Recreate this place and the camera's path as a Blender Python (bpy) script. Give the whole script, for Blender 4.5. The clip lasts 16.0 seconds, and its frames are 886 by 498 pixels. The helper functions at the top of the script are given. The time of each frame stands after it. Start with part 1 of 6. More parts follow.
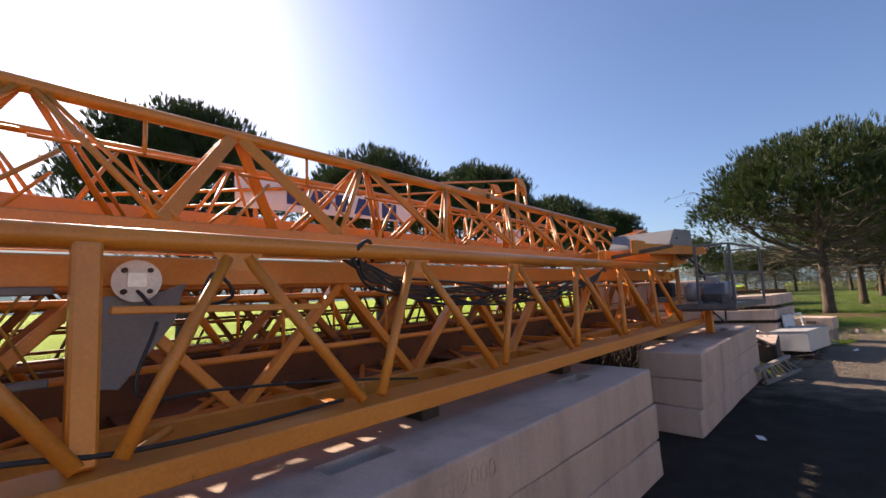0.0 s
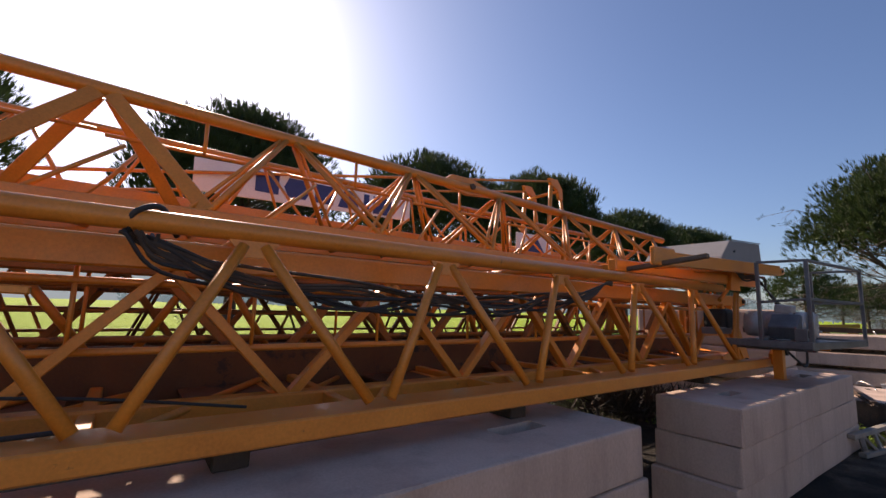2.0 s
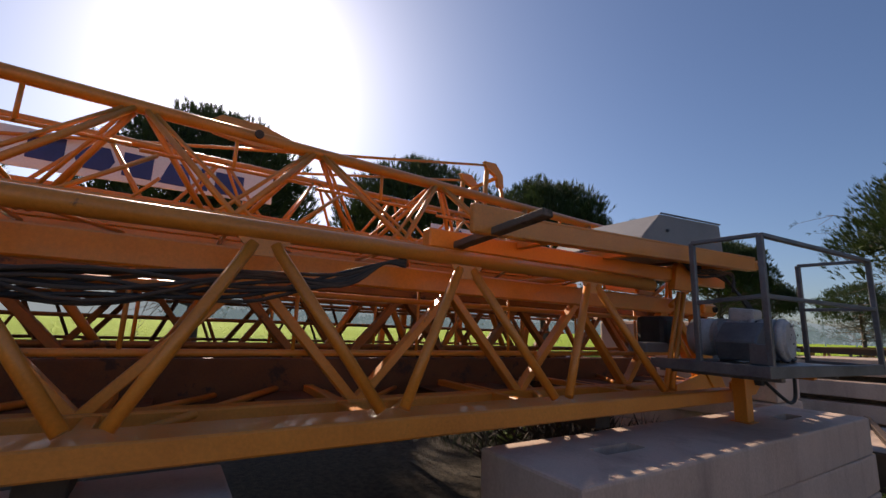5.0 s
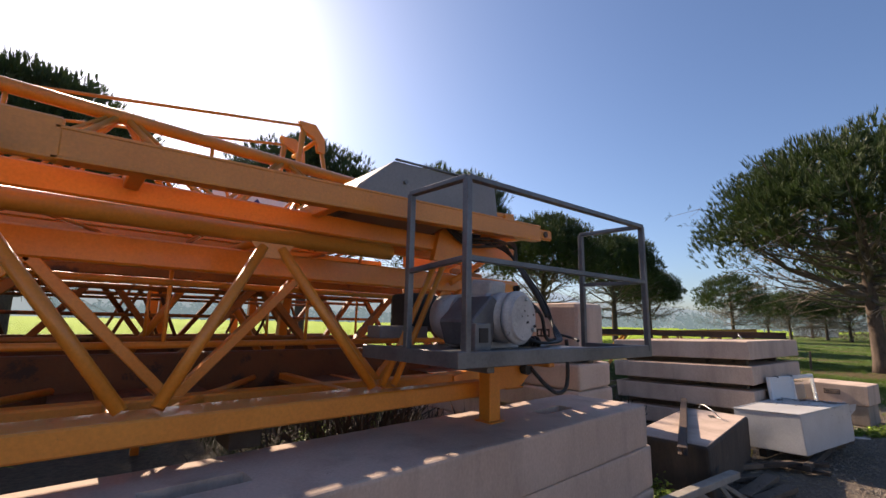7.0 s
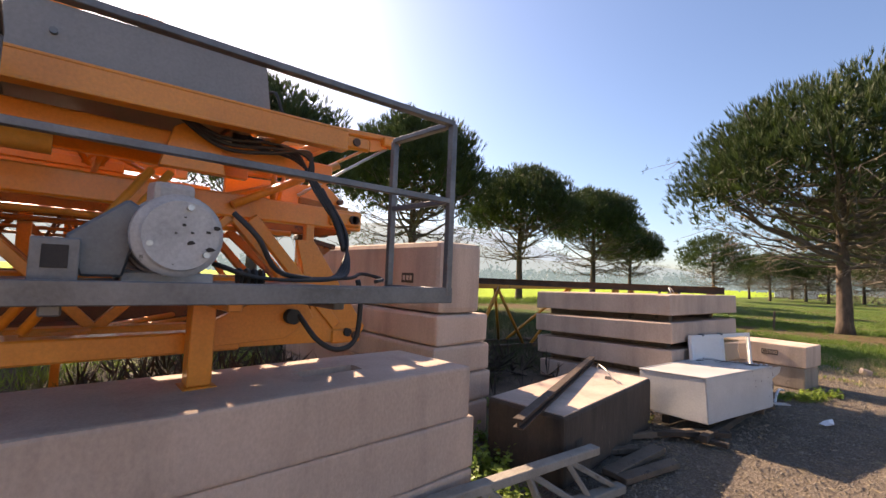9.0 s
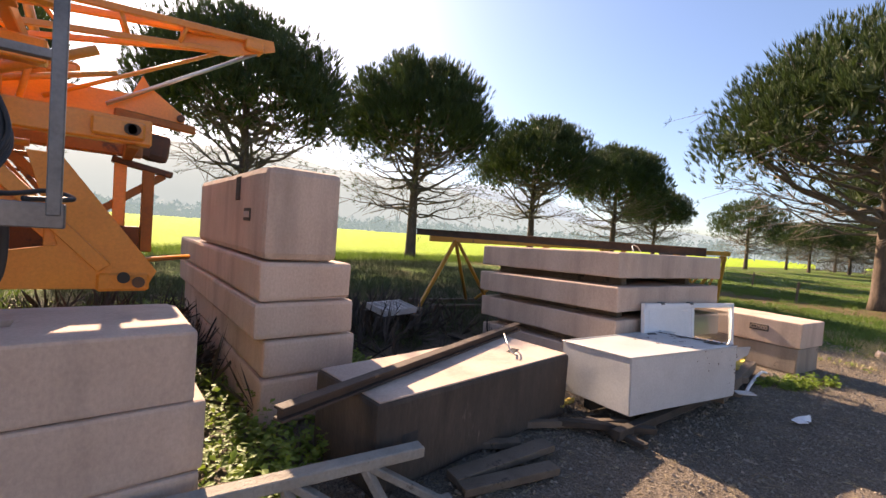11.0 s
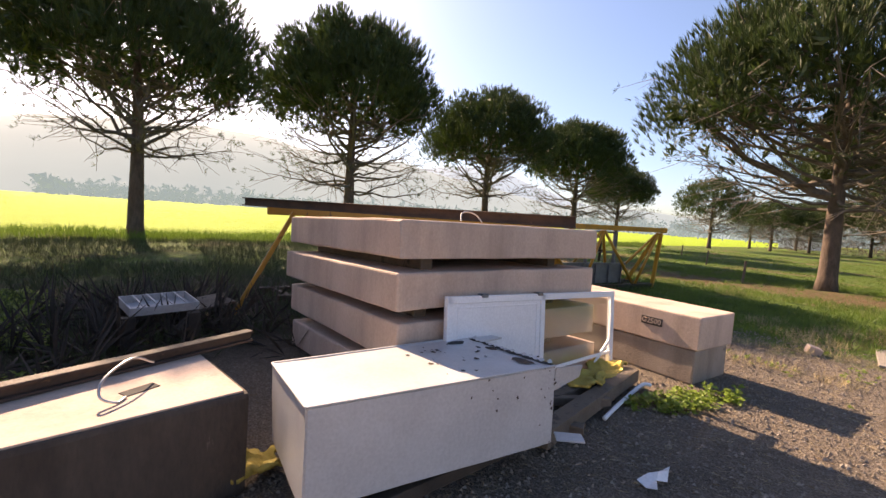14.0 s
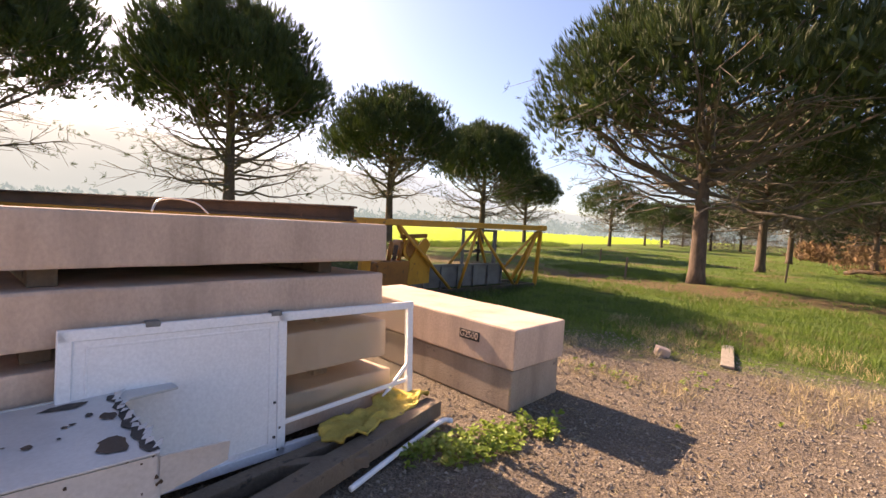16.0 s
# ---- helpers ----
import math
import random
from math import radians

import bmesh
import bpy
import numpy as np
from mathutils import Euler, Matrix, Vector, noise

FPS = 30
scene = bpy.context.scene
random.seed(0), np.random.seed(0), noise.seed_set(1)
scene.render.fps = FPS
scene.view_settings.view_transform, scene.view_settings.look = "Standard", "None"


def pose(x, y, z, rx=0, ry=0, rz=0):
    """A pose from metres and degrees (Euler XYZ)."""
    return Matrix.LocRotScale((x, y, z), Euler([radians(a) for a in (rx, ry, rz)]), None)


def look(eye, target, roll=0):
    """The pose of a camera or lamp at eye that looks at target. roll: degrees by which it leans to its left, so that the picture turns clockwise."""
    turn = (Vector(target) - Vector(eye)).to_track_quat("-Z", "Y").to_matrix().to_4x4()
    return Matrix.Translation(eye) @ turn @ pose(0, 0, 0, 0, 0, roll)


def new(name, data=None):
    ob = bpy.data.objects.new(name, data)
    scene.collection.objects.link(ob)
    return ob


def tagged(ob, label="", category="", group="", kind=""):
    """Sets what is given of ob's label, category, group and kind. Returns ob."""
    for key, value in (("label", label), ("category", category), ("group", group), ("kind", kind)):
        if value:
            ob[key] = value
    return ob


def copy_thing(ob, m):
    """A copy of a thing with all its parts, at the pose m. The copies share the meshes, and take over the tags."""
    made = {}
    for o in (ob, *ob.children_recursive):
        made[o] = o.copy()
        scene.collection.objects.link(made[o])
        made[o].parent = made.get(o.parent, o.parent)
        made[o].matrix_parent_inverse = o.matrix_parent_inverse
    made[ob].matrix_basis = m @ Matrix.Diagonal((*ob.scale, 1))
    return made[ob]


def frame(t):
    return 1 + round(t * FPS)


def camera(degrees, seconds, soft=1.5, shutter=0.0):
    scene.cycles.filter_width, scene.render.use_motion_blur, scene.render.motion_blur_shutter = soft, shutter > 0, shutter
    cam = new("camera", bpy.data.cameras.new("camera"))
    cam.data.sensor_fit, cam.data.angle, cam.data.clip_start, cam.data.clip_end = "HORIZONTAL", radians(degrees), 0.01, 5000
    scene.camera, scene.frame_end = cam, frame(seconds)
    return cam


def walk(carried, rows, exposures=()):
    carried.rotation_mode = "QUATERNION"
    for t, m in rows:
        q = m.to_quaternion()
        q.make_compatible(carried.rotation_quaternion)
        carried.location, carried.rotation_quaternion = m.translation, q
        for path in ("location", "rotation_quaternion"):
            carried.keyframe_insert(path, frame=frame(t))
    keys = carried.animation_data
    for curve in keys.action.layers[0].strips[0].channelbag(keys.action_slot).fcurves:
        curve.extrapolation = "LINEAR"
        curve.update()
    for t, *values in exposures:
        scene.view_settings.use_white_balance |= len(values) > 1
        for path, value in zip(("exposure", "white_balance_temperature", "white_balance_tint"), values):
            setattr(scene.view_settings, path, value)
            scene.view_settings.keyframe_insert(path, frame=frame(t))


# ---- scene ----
cam = camera(92.5, 16.0)
PATH = [
    (0, (0.699, 0.137, 1.87), (-0.68, 1.57, 2.082), -2.4),
    (0.5, (0.645, 0.574, 1.862), (-0.729, 2.01, 2.087), 0.3),
    (1, (0.723, 0.96, 1.842), (-0.767, 2.271, 2.086), 0.9),
    (1.5, (0.774, 1.309, 1.825), (-0.8, 2.517, 2.073), 1.4),
    (2, (0.787, 1.738, 1.81), (-0.813, 2.906, 2.084), 1.7),
    (2.5, (0.911, 2.24, 1.798), (-0.711, 3.377, 2.076), 1.5),
    (3, (0.903, 2.67, 1.76), (-0.731, 3.782, 2.067), 1.4),
    (3.5, (0.841, 3.156, 1.764), (-0.817, 4.221, 2.103), 1.1),
    (6, (0.677, 5.429, 1.694), (-0.997, 6.459, 2.062), 2.6),
    (6.5, (0.774, 6.01, 1.691), (-0.794, 7.198, 2.052), 0.9),
    (7, (0.921, 6.416, 1.691), (-0.556, 7.722, 2.029), 1.1),
    (7.5, (0.983, 6.882, 1.704), (-0.484, 8.217, 1.958), -0.2),
    (8, (1.129, 7.264, 1.723), (-0.432, 8.501, 1.902), -1.4),
    (8.5, (1.177, 7.689, 1.665), (-0.373, 8.943, 1.822), 1.0),
    (9, (1.21, 8.201, 1.602), (-0.264, 9.546, 1.733), 2.3),
    (9.5, (1.321, 8.665, 1.591), (-0.159, 10.01, 1.601), 2.2),
    (10, (1.363, 9.154, 1.563), (-0.108, 10.509, 1.543), 2.8),
    (12.5, (1.463, 11.17, 1.528), (-0.231, 12.222, 1.383), 5.1),
    (13, (1.45, 11.692, 1.527), (-0.25, 12.737, 1.384), 4.5),
    (13.5, (1.45, 12.132, 1.516), (-0.169, 13.297, 1.37), 3.5),
    (14, (1.452, 12.545, 1.51), (-0.036, 13.874, 1.365), 3.9),
    (14.5, (1.419, 12.923, 1.52), (0.016, 14.342, 1.381), 4.0),
    (15, (1.524, 13.331, 1.519), (0.176, 14.803, 1.392), 3.7),
    (15.5, (1.574, 13.756, 1.5), (0.282, 15.278, 1.381), 3.6),
    (16, (1.684, 14.212, 1.505), (0.447, 15.78, 1.395), 3.2),
]
walk(cam, [(t, look(eye, target, roll)) for t, eye, target, roll in PATH], [(0, 0.92, 7500, 20), (1.0, 0.56, 7500, 21), (2.0, 0.52, 7400, 22), (3.5, 0.17, 7400, 20), (6.5, 0.5, 7400, 18), (7, 0.82, 7500, 18), (8.5, 1.12, 8000, 20), (9.0, 1.42, 8500, 21), (10, 1.6, 8600, 22), (12.5, 1.25, 8400, 22), (13.5, 1.1, 8500, 22), (14.0, 1.48, 8900, 25), (14.5, 1.6, 9100, 26), (16, 1.66, 9400, 28)]
)

# ---- sky, sun ----
SUN = Vector((-0.852, 0.050, 0.522)).normalized()
world = bpy.data.worlds.new("sky")
scene.world = world
world.use_nodes = True
wn = world.node_tree.nodes
sky = wn.new("ShaderNodeTexSky")
sky.sky_type = "NISHITA"
sky.sun_disc = False
sky.sun_elevation = math.asin(SUN.z)
sky.sun_rotation = math.atan2(SUN.x, SUN.y)
sky.dust_density, sky.air_density, sky.ozone_density = 1.3, 1.0, 7.5
world.node_tree.links.new(sky.outputs[0], wn["Background"].inputs[0])
wn["Background"].inputs[1].default_value = 0.10
sun = new("sun", bpy.data.lights.new("sun", "SUN"))
sun.data.energy, sun.data.angle, sun.data.color = 5.0, radians(0.6), (1.0, 0.89, 0.75)
sun.matrix_world = look(SUN * 60, (0, 0, 0))


# ---- materials ----
def material(name, dark, light, scale=6.0, rough=0.7, bump=0.2, metal=0.0, stain=None, stain_at=0.62, stain_scale=2.0,
             fine=60.0, per_object=0.0, streak=1.0, coat=0.0, drip=0.0):
    """A node material: two scales of noise between two colours, a stain with edges of its own, fine relief."""
    m = bpy.data.materials.new(name)
    m.use_nodes = True
    n, l = m.node_tree.nodes, m.node_tree.links
    b = n["Principled BSDF"]
    co = n.new("ShaderNodeTexCoord")
    mp = n.new("ShaderNodeMapping")
    mp.inputs["Scale"].default_value = (1, 1, streak)
    l.new(co.outputs["Object"], mp.inputs[0])

    def noise_node(s, detail, roughness=0.6):
        t = n.new("ShaderNodeTexNoise")
        t.inputs["Scale"].default_value, t.inputs["Detail"].default_value, t.inputs["Roughness"].default_value = s, detail, roughness
        l.new(mp.outputs[0], t.inputs["Vector"])
        return t

    def mix(fac, a, c, kind="MIX"):
        x = n.new("ShaderNodeMix")
        x.data_type, x.blend_type = "RGBA", kind
        for sock, v in ((x.inputs[0], fac), (x.inputs[6], a), (x.inputs[7], c)):
            if isinstance(v, bpy.types.NodeSocket):
                l.new(v, sock)
            else:
                sock.default_value = v if isinstance(v, float) else (*v, 1)
        return x.outputs[2]

    def ramp(src, lo, hi):
        r = n.new("ShaderNodeMapRange")
        r.inputs[1].default_value, r.inputs[2].default_value = lo, hi
        l.new(src, r.inputs[0])
        return r.outputs[0]

    big, small = noise_node(scale, 5), noise_node(fine, 3)
    colour = mix(ramp(big.outputs[0], 0.3, 0.7), dark, light)
    colour = mix(0.20, colour, mix(ramp(small.outputs[0], 0.3, 0.7), tuple(v * 0.6 for v in dark), tuple(min(1, v * 1.25) for v in light)))
    if stain:
        st = noise_node(stain_scale, 8, 0.7)
        colour = mix(ramp(st.outputs[0], stain_at, stain_at + 0.06), colour, stain)
    if drip:
        dm = n.new("ShaderNodeMapping")
        dm.inputs["Scale"].default_value = (1, 1, 0.16)
        l.new(co.outputs["Object"], dm.inputs[0])
        dn = noise_node(2.6, 7)
        l.new(dm.outputs[0], dn.inputs["Vector"])
        soft = n.new("ShaderNodeMath")
        soft.operation = "MULTIPLY"
        l.new(ramp(dn.outputs[0], 0.50, 0.72), soft.inputs[0])
        soft.inputs[1].default_value = drip
        colour = mix(soft.outputs[0], colour, tuple(v * 0.38 for v in dark))
    if per_object:
        oi = n.new("ShaderNodeObjectInfo")
        colour = mix(per_object, colour, mix(oi.outputs["Random"], tuple(v * 0.6 for v in dark), light))
    l.new(colour, b.inputs["Base Color"])
    rr = n.new("ShaderNodeMapRange")
    rr.inputs[3].default_value, rr.inputs[4].default_value = max(0.05, rough - 0.12), min(1, rough + 0.12)
    l.new(small.outputs[0], rr.inputs[0])
    l.new(rr.outputs[0], b.inputs["Roughness"])
    b.inputs["Metallic"].default_value = metal
    b.inputs["Coat Weight"].default_value = coat
    if bump:
        add = n.new("ShaderNodeMath")
        add.operation = "ADD"
        l.new(big.outputs[0], add.inputs[0])
        l.new(small.outputs[0], add.inputs[1])
        bp = n.new("ShaderNodeBump")
        bp.inputs["Strength"].default_value, bp.inputs["Distance"].default_value = bump, 0.02
        l.new(add.outputs[0], bp.inputs["Height"])
        l.new(bp.outputs[0], b.inputs["Normal"])
    return m


ORANGE = material("orange_paint", (0.59, 0.188, 0.022), (0.75, 0.268, 0.036), 2.2, 0.36, 0.06, stain=(0.17, 0.062, 0.02), stain_at=0.66, stain_scale=7.0, coat=0.12)
YELLOW = material("ochre_paint", (0.38, 0.165, 0.016), (0.56, 0.255, 0.026), 3.0, 0.5, 0.08, stain=(0.12, 0.055, 0.025), stain_at=0.60, stain_scale=9.0)
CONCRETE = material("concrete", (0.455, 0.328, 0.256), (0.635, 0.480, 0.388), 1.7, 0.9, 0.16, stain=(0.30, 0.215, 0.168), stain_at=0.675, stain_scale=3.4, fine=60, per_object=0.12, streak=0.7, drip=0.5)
# damp tone with the lower block's shade painted into it
CONCRETE_DAMP_SHADED = material("damp_shaded_concrete", (0.24, 0.185, 0.145), (0.38, 0.305, 0.245), 1.8, 0.9, 0.30, stain=(0.13, 0.10, 0.08), stain_at=0.62, stain_scale=3.0, fine=60, drip=0.5)
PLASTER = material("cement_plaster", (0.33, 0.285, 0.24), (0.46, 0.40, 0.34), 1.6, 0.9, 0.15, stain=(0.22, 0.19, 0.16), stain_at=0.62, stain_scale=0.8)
# old stained concrete, also darkened to paint the shade on block sides
CONCRETE_OLD_SHADED = material("weathered_shaded_concrete", (0.034, 0.025, 0.019), (0.115, 0.085, 0.064), 2.6, 0.92, 0.45, stain=(0.23, 0.175, 0.135), stain_at=0.655, stain_scale=3.6, fine=50, streak=0.35, drip=0.75)
GREY_STEEL = material("grey_steel", (0.09, 0.09, 0.093), (0.185, 0.185, 0.19), 5.0, 0.42, 0.06, metal=0.35, stain=(0.10, 0.06, 0.04), stain_at=0.66, stain_scale=8.0)
GREY_PAINT = material("grey_paint", (0.17, 0.165, 0.165), (0.23, 0.225, 0.225), 2.0, 0.5, 0.05, stain=(0.16, 0.14, 0.13), stain_at=0.68)
MOTOR_PAINT = material("motor_paint", (0.33, 0.32, 0.315), (0.54, 0.53, 0.52), 5.0, 0.40, 0.08, stain=(0.05, 0.045, 0.04), stain_at=0.64, stain_scale=9.0)
WHITE_PAINT = material("white_sheet", (0.43, 0.42, 0.41), (0.55, 0.54, 0.53), 2.5, 0.35, 0.04, stain=(0.22, 0.13, 0.07), stain_at=0.715, stain_scale=5.0)
WHITE_PLASTIC = material("white_plastic", (0.72, 0.73, 0.75), (0.82, 0.82, 0.83), 2.0, 0.4, 0.03, stain=(0.5, 0.48, 0.44), stain_at=0.68)
SIGN_WHITE = material("sign_white", (0.70, 0.70, 0.70), (0.80, 0.80, 0.80), 2.0, 0.45, 0.03, stain=(0.4, 0.38, 0.35), stain_at=0.7)
SIGN_BLUE = material("sign_blue", (0.020, 0.025, 0.12), (0.03, 0.04, 0.17), 3.0, 0.4, 0.02)
RUBBER = material("black_rubber", (0.012, 0.012, 0.012), (0.03, 0.03, 0.03), 8.0, 0.6, 0.1)
# near-black for chips and gaps; painted shade where holes are not cut
DARK_HOLE = material("dark_cavity", (0.03, 0.027, 0.024), (0.06, 0.05, 0.045), 8.0, 0.95, 0.2)
OLD_WOOD = material("old_wood", (0.085, 0.060, 0.042), (0.20, 0.148, 0.108), 5.0, 0.85, 0.4, stain=(0.04, 0.03, 0.023), stain_at=0.58, stain_scale=5.0, per_object=0.25)
GREY_WOOD = material("grey_wood", (0.20, 0.17, 0.14), (0.36, 0.32, 0.27), 6.0, 0.88, 0.45, stain=(0.08, 0.065, 0.05), stain_at=0.6, stain_scale=5.0, per_object=0.25)
RUSTY = material("rusty_steel", (0.036, 0.022, 0.016), (0.095, 0.056, 0.037), 5.0, 0.75, 0.3, stain=(0.17, 0.10, 0.055), stain_at=0.64, stain_scale=7.0, fine=80)
BARE_STEEL = material("bare_steel", (0.45, 0.44, 0.42), (0.62, 0.61, 0.59), 6.0, 0.35, 0.05, metal=0.9)
ALU = material("brushed_disc", (0.50, 0.49, 0.47), (0.66, 0.65, 0.62), 6.0, 0.4, 0.05, metal=0.4)
BARK = material("pine_bark", (0.05, 0.035, 0.026), (0.17, 0.115, 0.085), 7.0, 0.95, 0.9, stain=(0.15, 0.098, 0.07), stain_at=0.6, stain_scale=3.0, fine=40, streak=0.35)
TWIG = material("twig_bark", (0.085, 0.068, 0.055), (0.19, 0.155, 0.125), 6.0, 0.95, 0.2)
NEEDLES = material("pine_needles", (0.018, 0.035, 0.011), (0.068, 0.108, 0.024), 1.2, 0.6, 0.0, fine=9.0, per_object=0.1)
# darker copy of the grass blades, painting the shade behind the blocks
SHADED_GRASS = material("shaded_grass_blades", (0.020, 0.036, 0.008), (0.065, 0.09, 0.02), 1.0, 0.6, 0.0, fine=12.0)
GRASS = material("grass_blades", (0.040, 0.088, 0.011), (0.145, 0.235, 0.032), 1.0, 0.6, 0.0, fine=12.0)
WEEDS = material("weed_leaves", (0.085, 0.155, 0.020), (0.25, 0.34, 0.05), 4.0, 0.55, 0.0, fine=30.0)
STRAW = material("dry_straw", (0.30, 0.23, 0.12), (0.50, 0.40, 0.22), 4.0, 0.8, 0.0)
GRAVEL = material("pebbles", (0.12, 0.10, 0.08), (0.36, 0.31, 0.255), 20.0, 0.9, 0.2, fine=90.0)
FOAM = material("yellow_foam", (0.36, 0.25, 0.045), (0.55, 0.41, 0.10), 7.0, 0.95, 0.5, fine=70)
PAPER = material("torn_paper", (0.70, 0.70, 0.70), (0.82, 0.82, 0.82), 9.0, 0.8, 0.2)
GREASY = material("greasy_brown_steel", (0.045, 0.022, 0.012), (0.10, 0.045, 0.02), 6.0, 0.6, 0.25, stain=(0.30, 0.10, 0.02), stain_at=0.66, stain_scale=5.0)
# grimy paints, darkened further to paint the shade inside the mast
DIRTY_SHADED_ORANGE = material("dirty_shaded_orange_paint", (0.20, 0.072, 0.015), (0.36, 0.135, 0.024), 3.5, 0.6, 0.12, stain=(0.08, 0.037, 0.02), stain_at=0.58, stain_scale=4.0)
SHADED_BROWN_STEEL = material("grimy_shaded_brown_paint", (0.075, 0.030, 0.011), (0.15, 0.060, 0.018), 3.0, 0.7, 0.15, stain=(0.035, 0.02, 0.013), stain_at=0.56, stain_scale=4.0)
DUSTY_CABLE = material("dusty_cable", (0.035, 0.026, 0.020), (0.085, 0.062, 0.046), 9.0, 0.8, 0.1)
DEAD_WOOD = material("dead_wood", (0.028, 0.021, 0.016), (0.075, 0.056, 0.042), 4.0, 0.95, 0.2)
SCRUB = material("dry_scrub", (0.10, 0.06, 0.03), (0.26, 0.15, 0.07), 3.0, 0.9, 0.0, fine=20)


for leafy, amount in ((NEEDLES, 0.22), (GRASS, 0.35), (WEEDS, 0.35)):
    lt, ll = leafy.node_tree.nodes, leafy.node_tree.links
    tr = lt.new("ShaderNodeBsdfTranslucent")
    source = lt["Principled BSDF"].inputs["Base Color"].links[0].from_socket
    ll.new(source, tr.inputs[0])
    ms = lt.new("ShaderNodeMixShader")
    ms.inputs[0].default_value = amount
    ll.new(lt["Principled BSDF"].outputs[0], ms.inputs[1])
    ll.new(tr.outputs[0], ms.inputs[2])
    ll.new(ms.outputs[0], lt["Material Output"].inputs[0])


# haze painted in: a pale colour with emission over a dim surface
def haze_glow(name, colour, strength, base=0.25):
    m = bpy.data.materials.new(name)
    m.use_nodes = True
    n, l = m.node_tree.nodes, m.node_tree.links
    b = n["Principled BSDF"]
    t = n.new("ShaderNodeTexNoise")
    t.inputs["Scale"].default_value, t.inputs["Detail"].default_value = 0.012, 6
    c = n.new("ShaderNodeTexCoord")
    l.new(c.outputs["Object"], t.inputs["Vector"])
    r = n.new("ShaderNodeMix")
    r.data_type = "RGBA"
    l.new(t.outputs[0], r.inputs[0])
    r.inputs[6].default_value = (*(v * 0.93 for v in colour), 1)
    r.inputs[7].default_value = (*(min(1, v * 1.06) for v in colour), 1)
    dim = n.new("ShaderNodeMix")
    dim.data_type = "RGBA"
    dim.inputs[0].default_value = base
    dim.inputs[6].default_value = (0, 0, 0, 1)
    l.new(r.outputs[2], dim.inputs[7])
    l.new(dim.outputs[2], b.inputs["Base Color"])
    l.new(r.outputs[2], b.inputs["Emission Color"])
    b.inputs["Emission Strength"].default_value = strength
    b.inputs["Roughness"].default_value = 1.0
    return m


# the haze of the distance is put into these colours and their emission
HILL_NEAR = haze_glow("hazy_hill", (0.31, 0.45, 0.53), 0.40, 0.08)
HILL_FAR = haze_glow("far_hazy_hill", (0.36, 0.52, 0.70), 0.46, 0.06)
HAZY_TREES = haze_glow("hazy_trees", (0.24, 0.35, 0.40), 0.45, 0.12)


# ---- building helpers ----
ORIGIN = {}


def thing(name, at, label, category, group="", kind=""):
    e = new(name)
    e.empty_display_size = 0.2
    e.location = at
    ORIGIN[e.name] = Vector(at)
    return tagged(e, label, category, group, kind)


def part(name, bm, mat, parent=None, label="", smooth=False):
    """Links a bmesh in world metres as one mesh, under a thing or a part."""
    me = bpy.data.meshes.new(name)
    bm.to_mesh(me)
    bm.free()
    me.materials.append(mat)
    ob = new(name, me)
    if parent is not None:
        o = ORIGIN[parent.name]
        me.transform(Matrix.Translation(-o))
        ob.parent = parent
        ORIGIN[ob.name] = o
    else:
        ORIGIN[ob.name] = Vector((0, 0, 0))
    if smooth:
        me.polygons.foreach_set("use_smooth", [True] * len(me.polygons))
    return tagged(ob, label) if label else ob


def box(bm, size, m=Matrix(), bevel=0.0, wobble=0.0, seed=0, segments=2):
    made = bmesh.ops.create_cube(bm, size=1.0, matrix=m @ Matrix.Diagonal((*size, 1)))
    vs = made["verts"]
    if bevel:
        es = list({e for v in vs for e in v.link_edges})
        out = bmesh.ops.bevel(bm, geom=es, offset=bevel, segments=segments, affect="EDGES", profile=0.6)
        vs = list({v for f in out["faces"] for v in f.verts} | {v for v in vs if v.is_valid})
    if wobble:
        for v in vs:
            if v.is_valid:
                v.co += noise.noise_vector(v.co * 2.3 + Vector((seed, seed, seed))) * wobble
    return vs


def between(a, b, up=(0, 0, 1)):
    """A matrix whose z runs from a to b, placed at the middle; y lies close to up."""
    a, b = Vector(a), Vector(b)
    z = (b - a).normalized()
    u = Vector(up)
    if abs(z.dot(u)) > 0.98:
        u = Vector((0, 1, 0))
    x = u.cross(z).normalized()
    y = z.cross(x)
    m = Matrix((x, y, z)).transposed().to_4x4()
    m.translation = (a + b) / 2
    return m, (b - a).length


def bar(bm, a, b, w, h, bevel=0.006, up=(0, 0, 1)):
    m, n = between(a, b, up)
    return box(bm, (w, h, n), m, bevel, segments=1)


def tube(bm, a, b, r, sides=12, r2=None):
    m, n = between(a, b)
    bmesh.ops.create_cone(bm, cap_ends=True, segments=sides, radius1=r, radius2=r if r2 is None else r2, depth=n, matrix=m)


def bar_part(name, a, b, w, h, mat, parent, label="", bevel=0.006, up=(0, 0, 1)):
    bm = bmesh.new()
    bar(bm, a, b, w, h, bevel, up)
    return part(name, bm, mat, parent, label)


def tube_part(name, a, b, r, mat, parent, label="", sides=12):
    bm = bmesh.new()
    tube(bm, a, b, r, sides)
    ob = part(name, bm, mat, parent, label)
    ob.data.polygons.foreach_set("use_smooth", [len(p.vertices) == 4 for p in ob.data.polygons])
    return ob


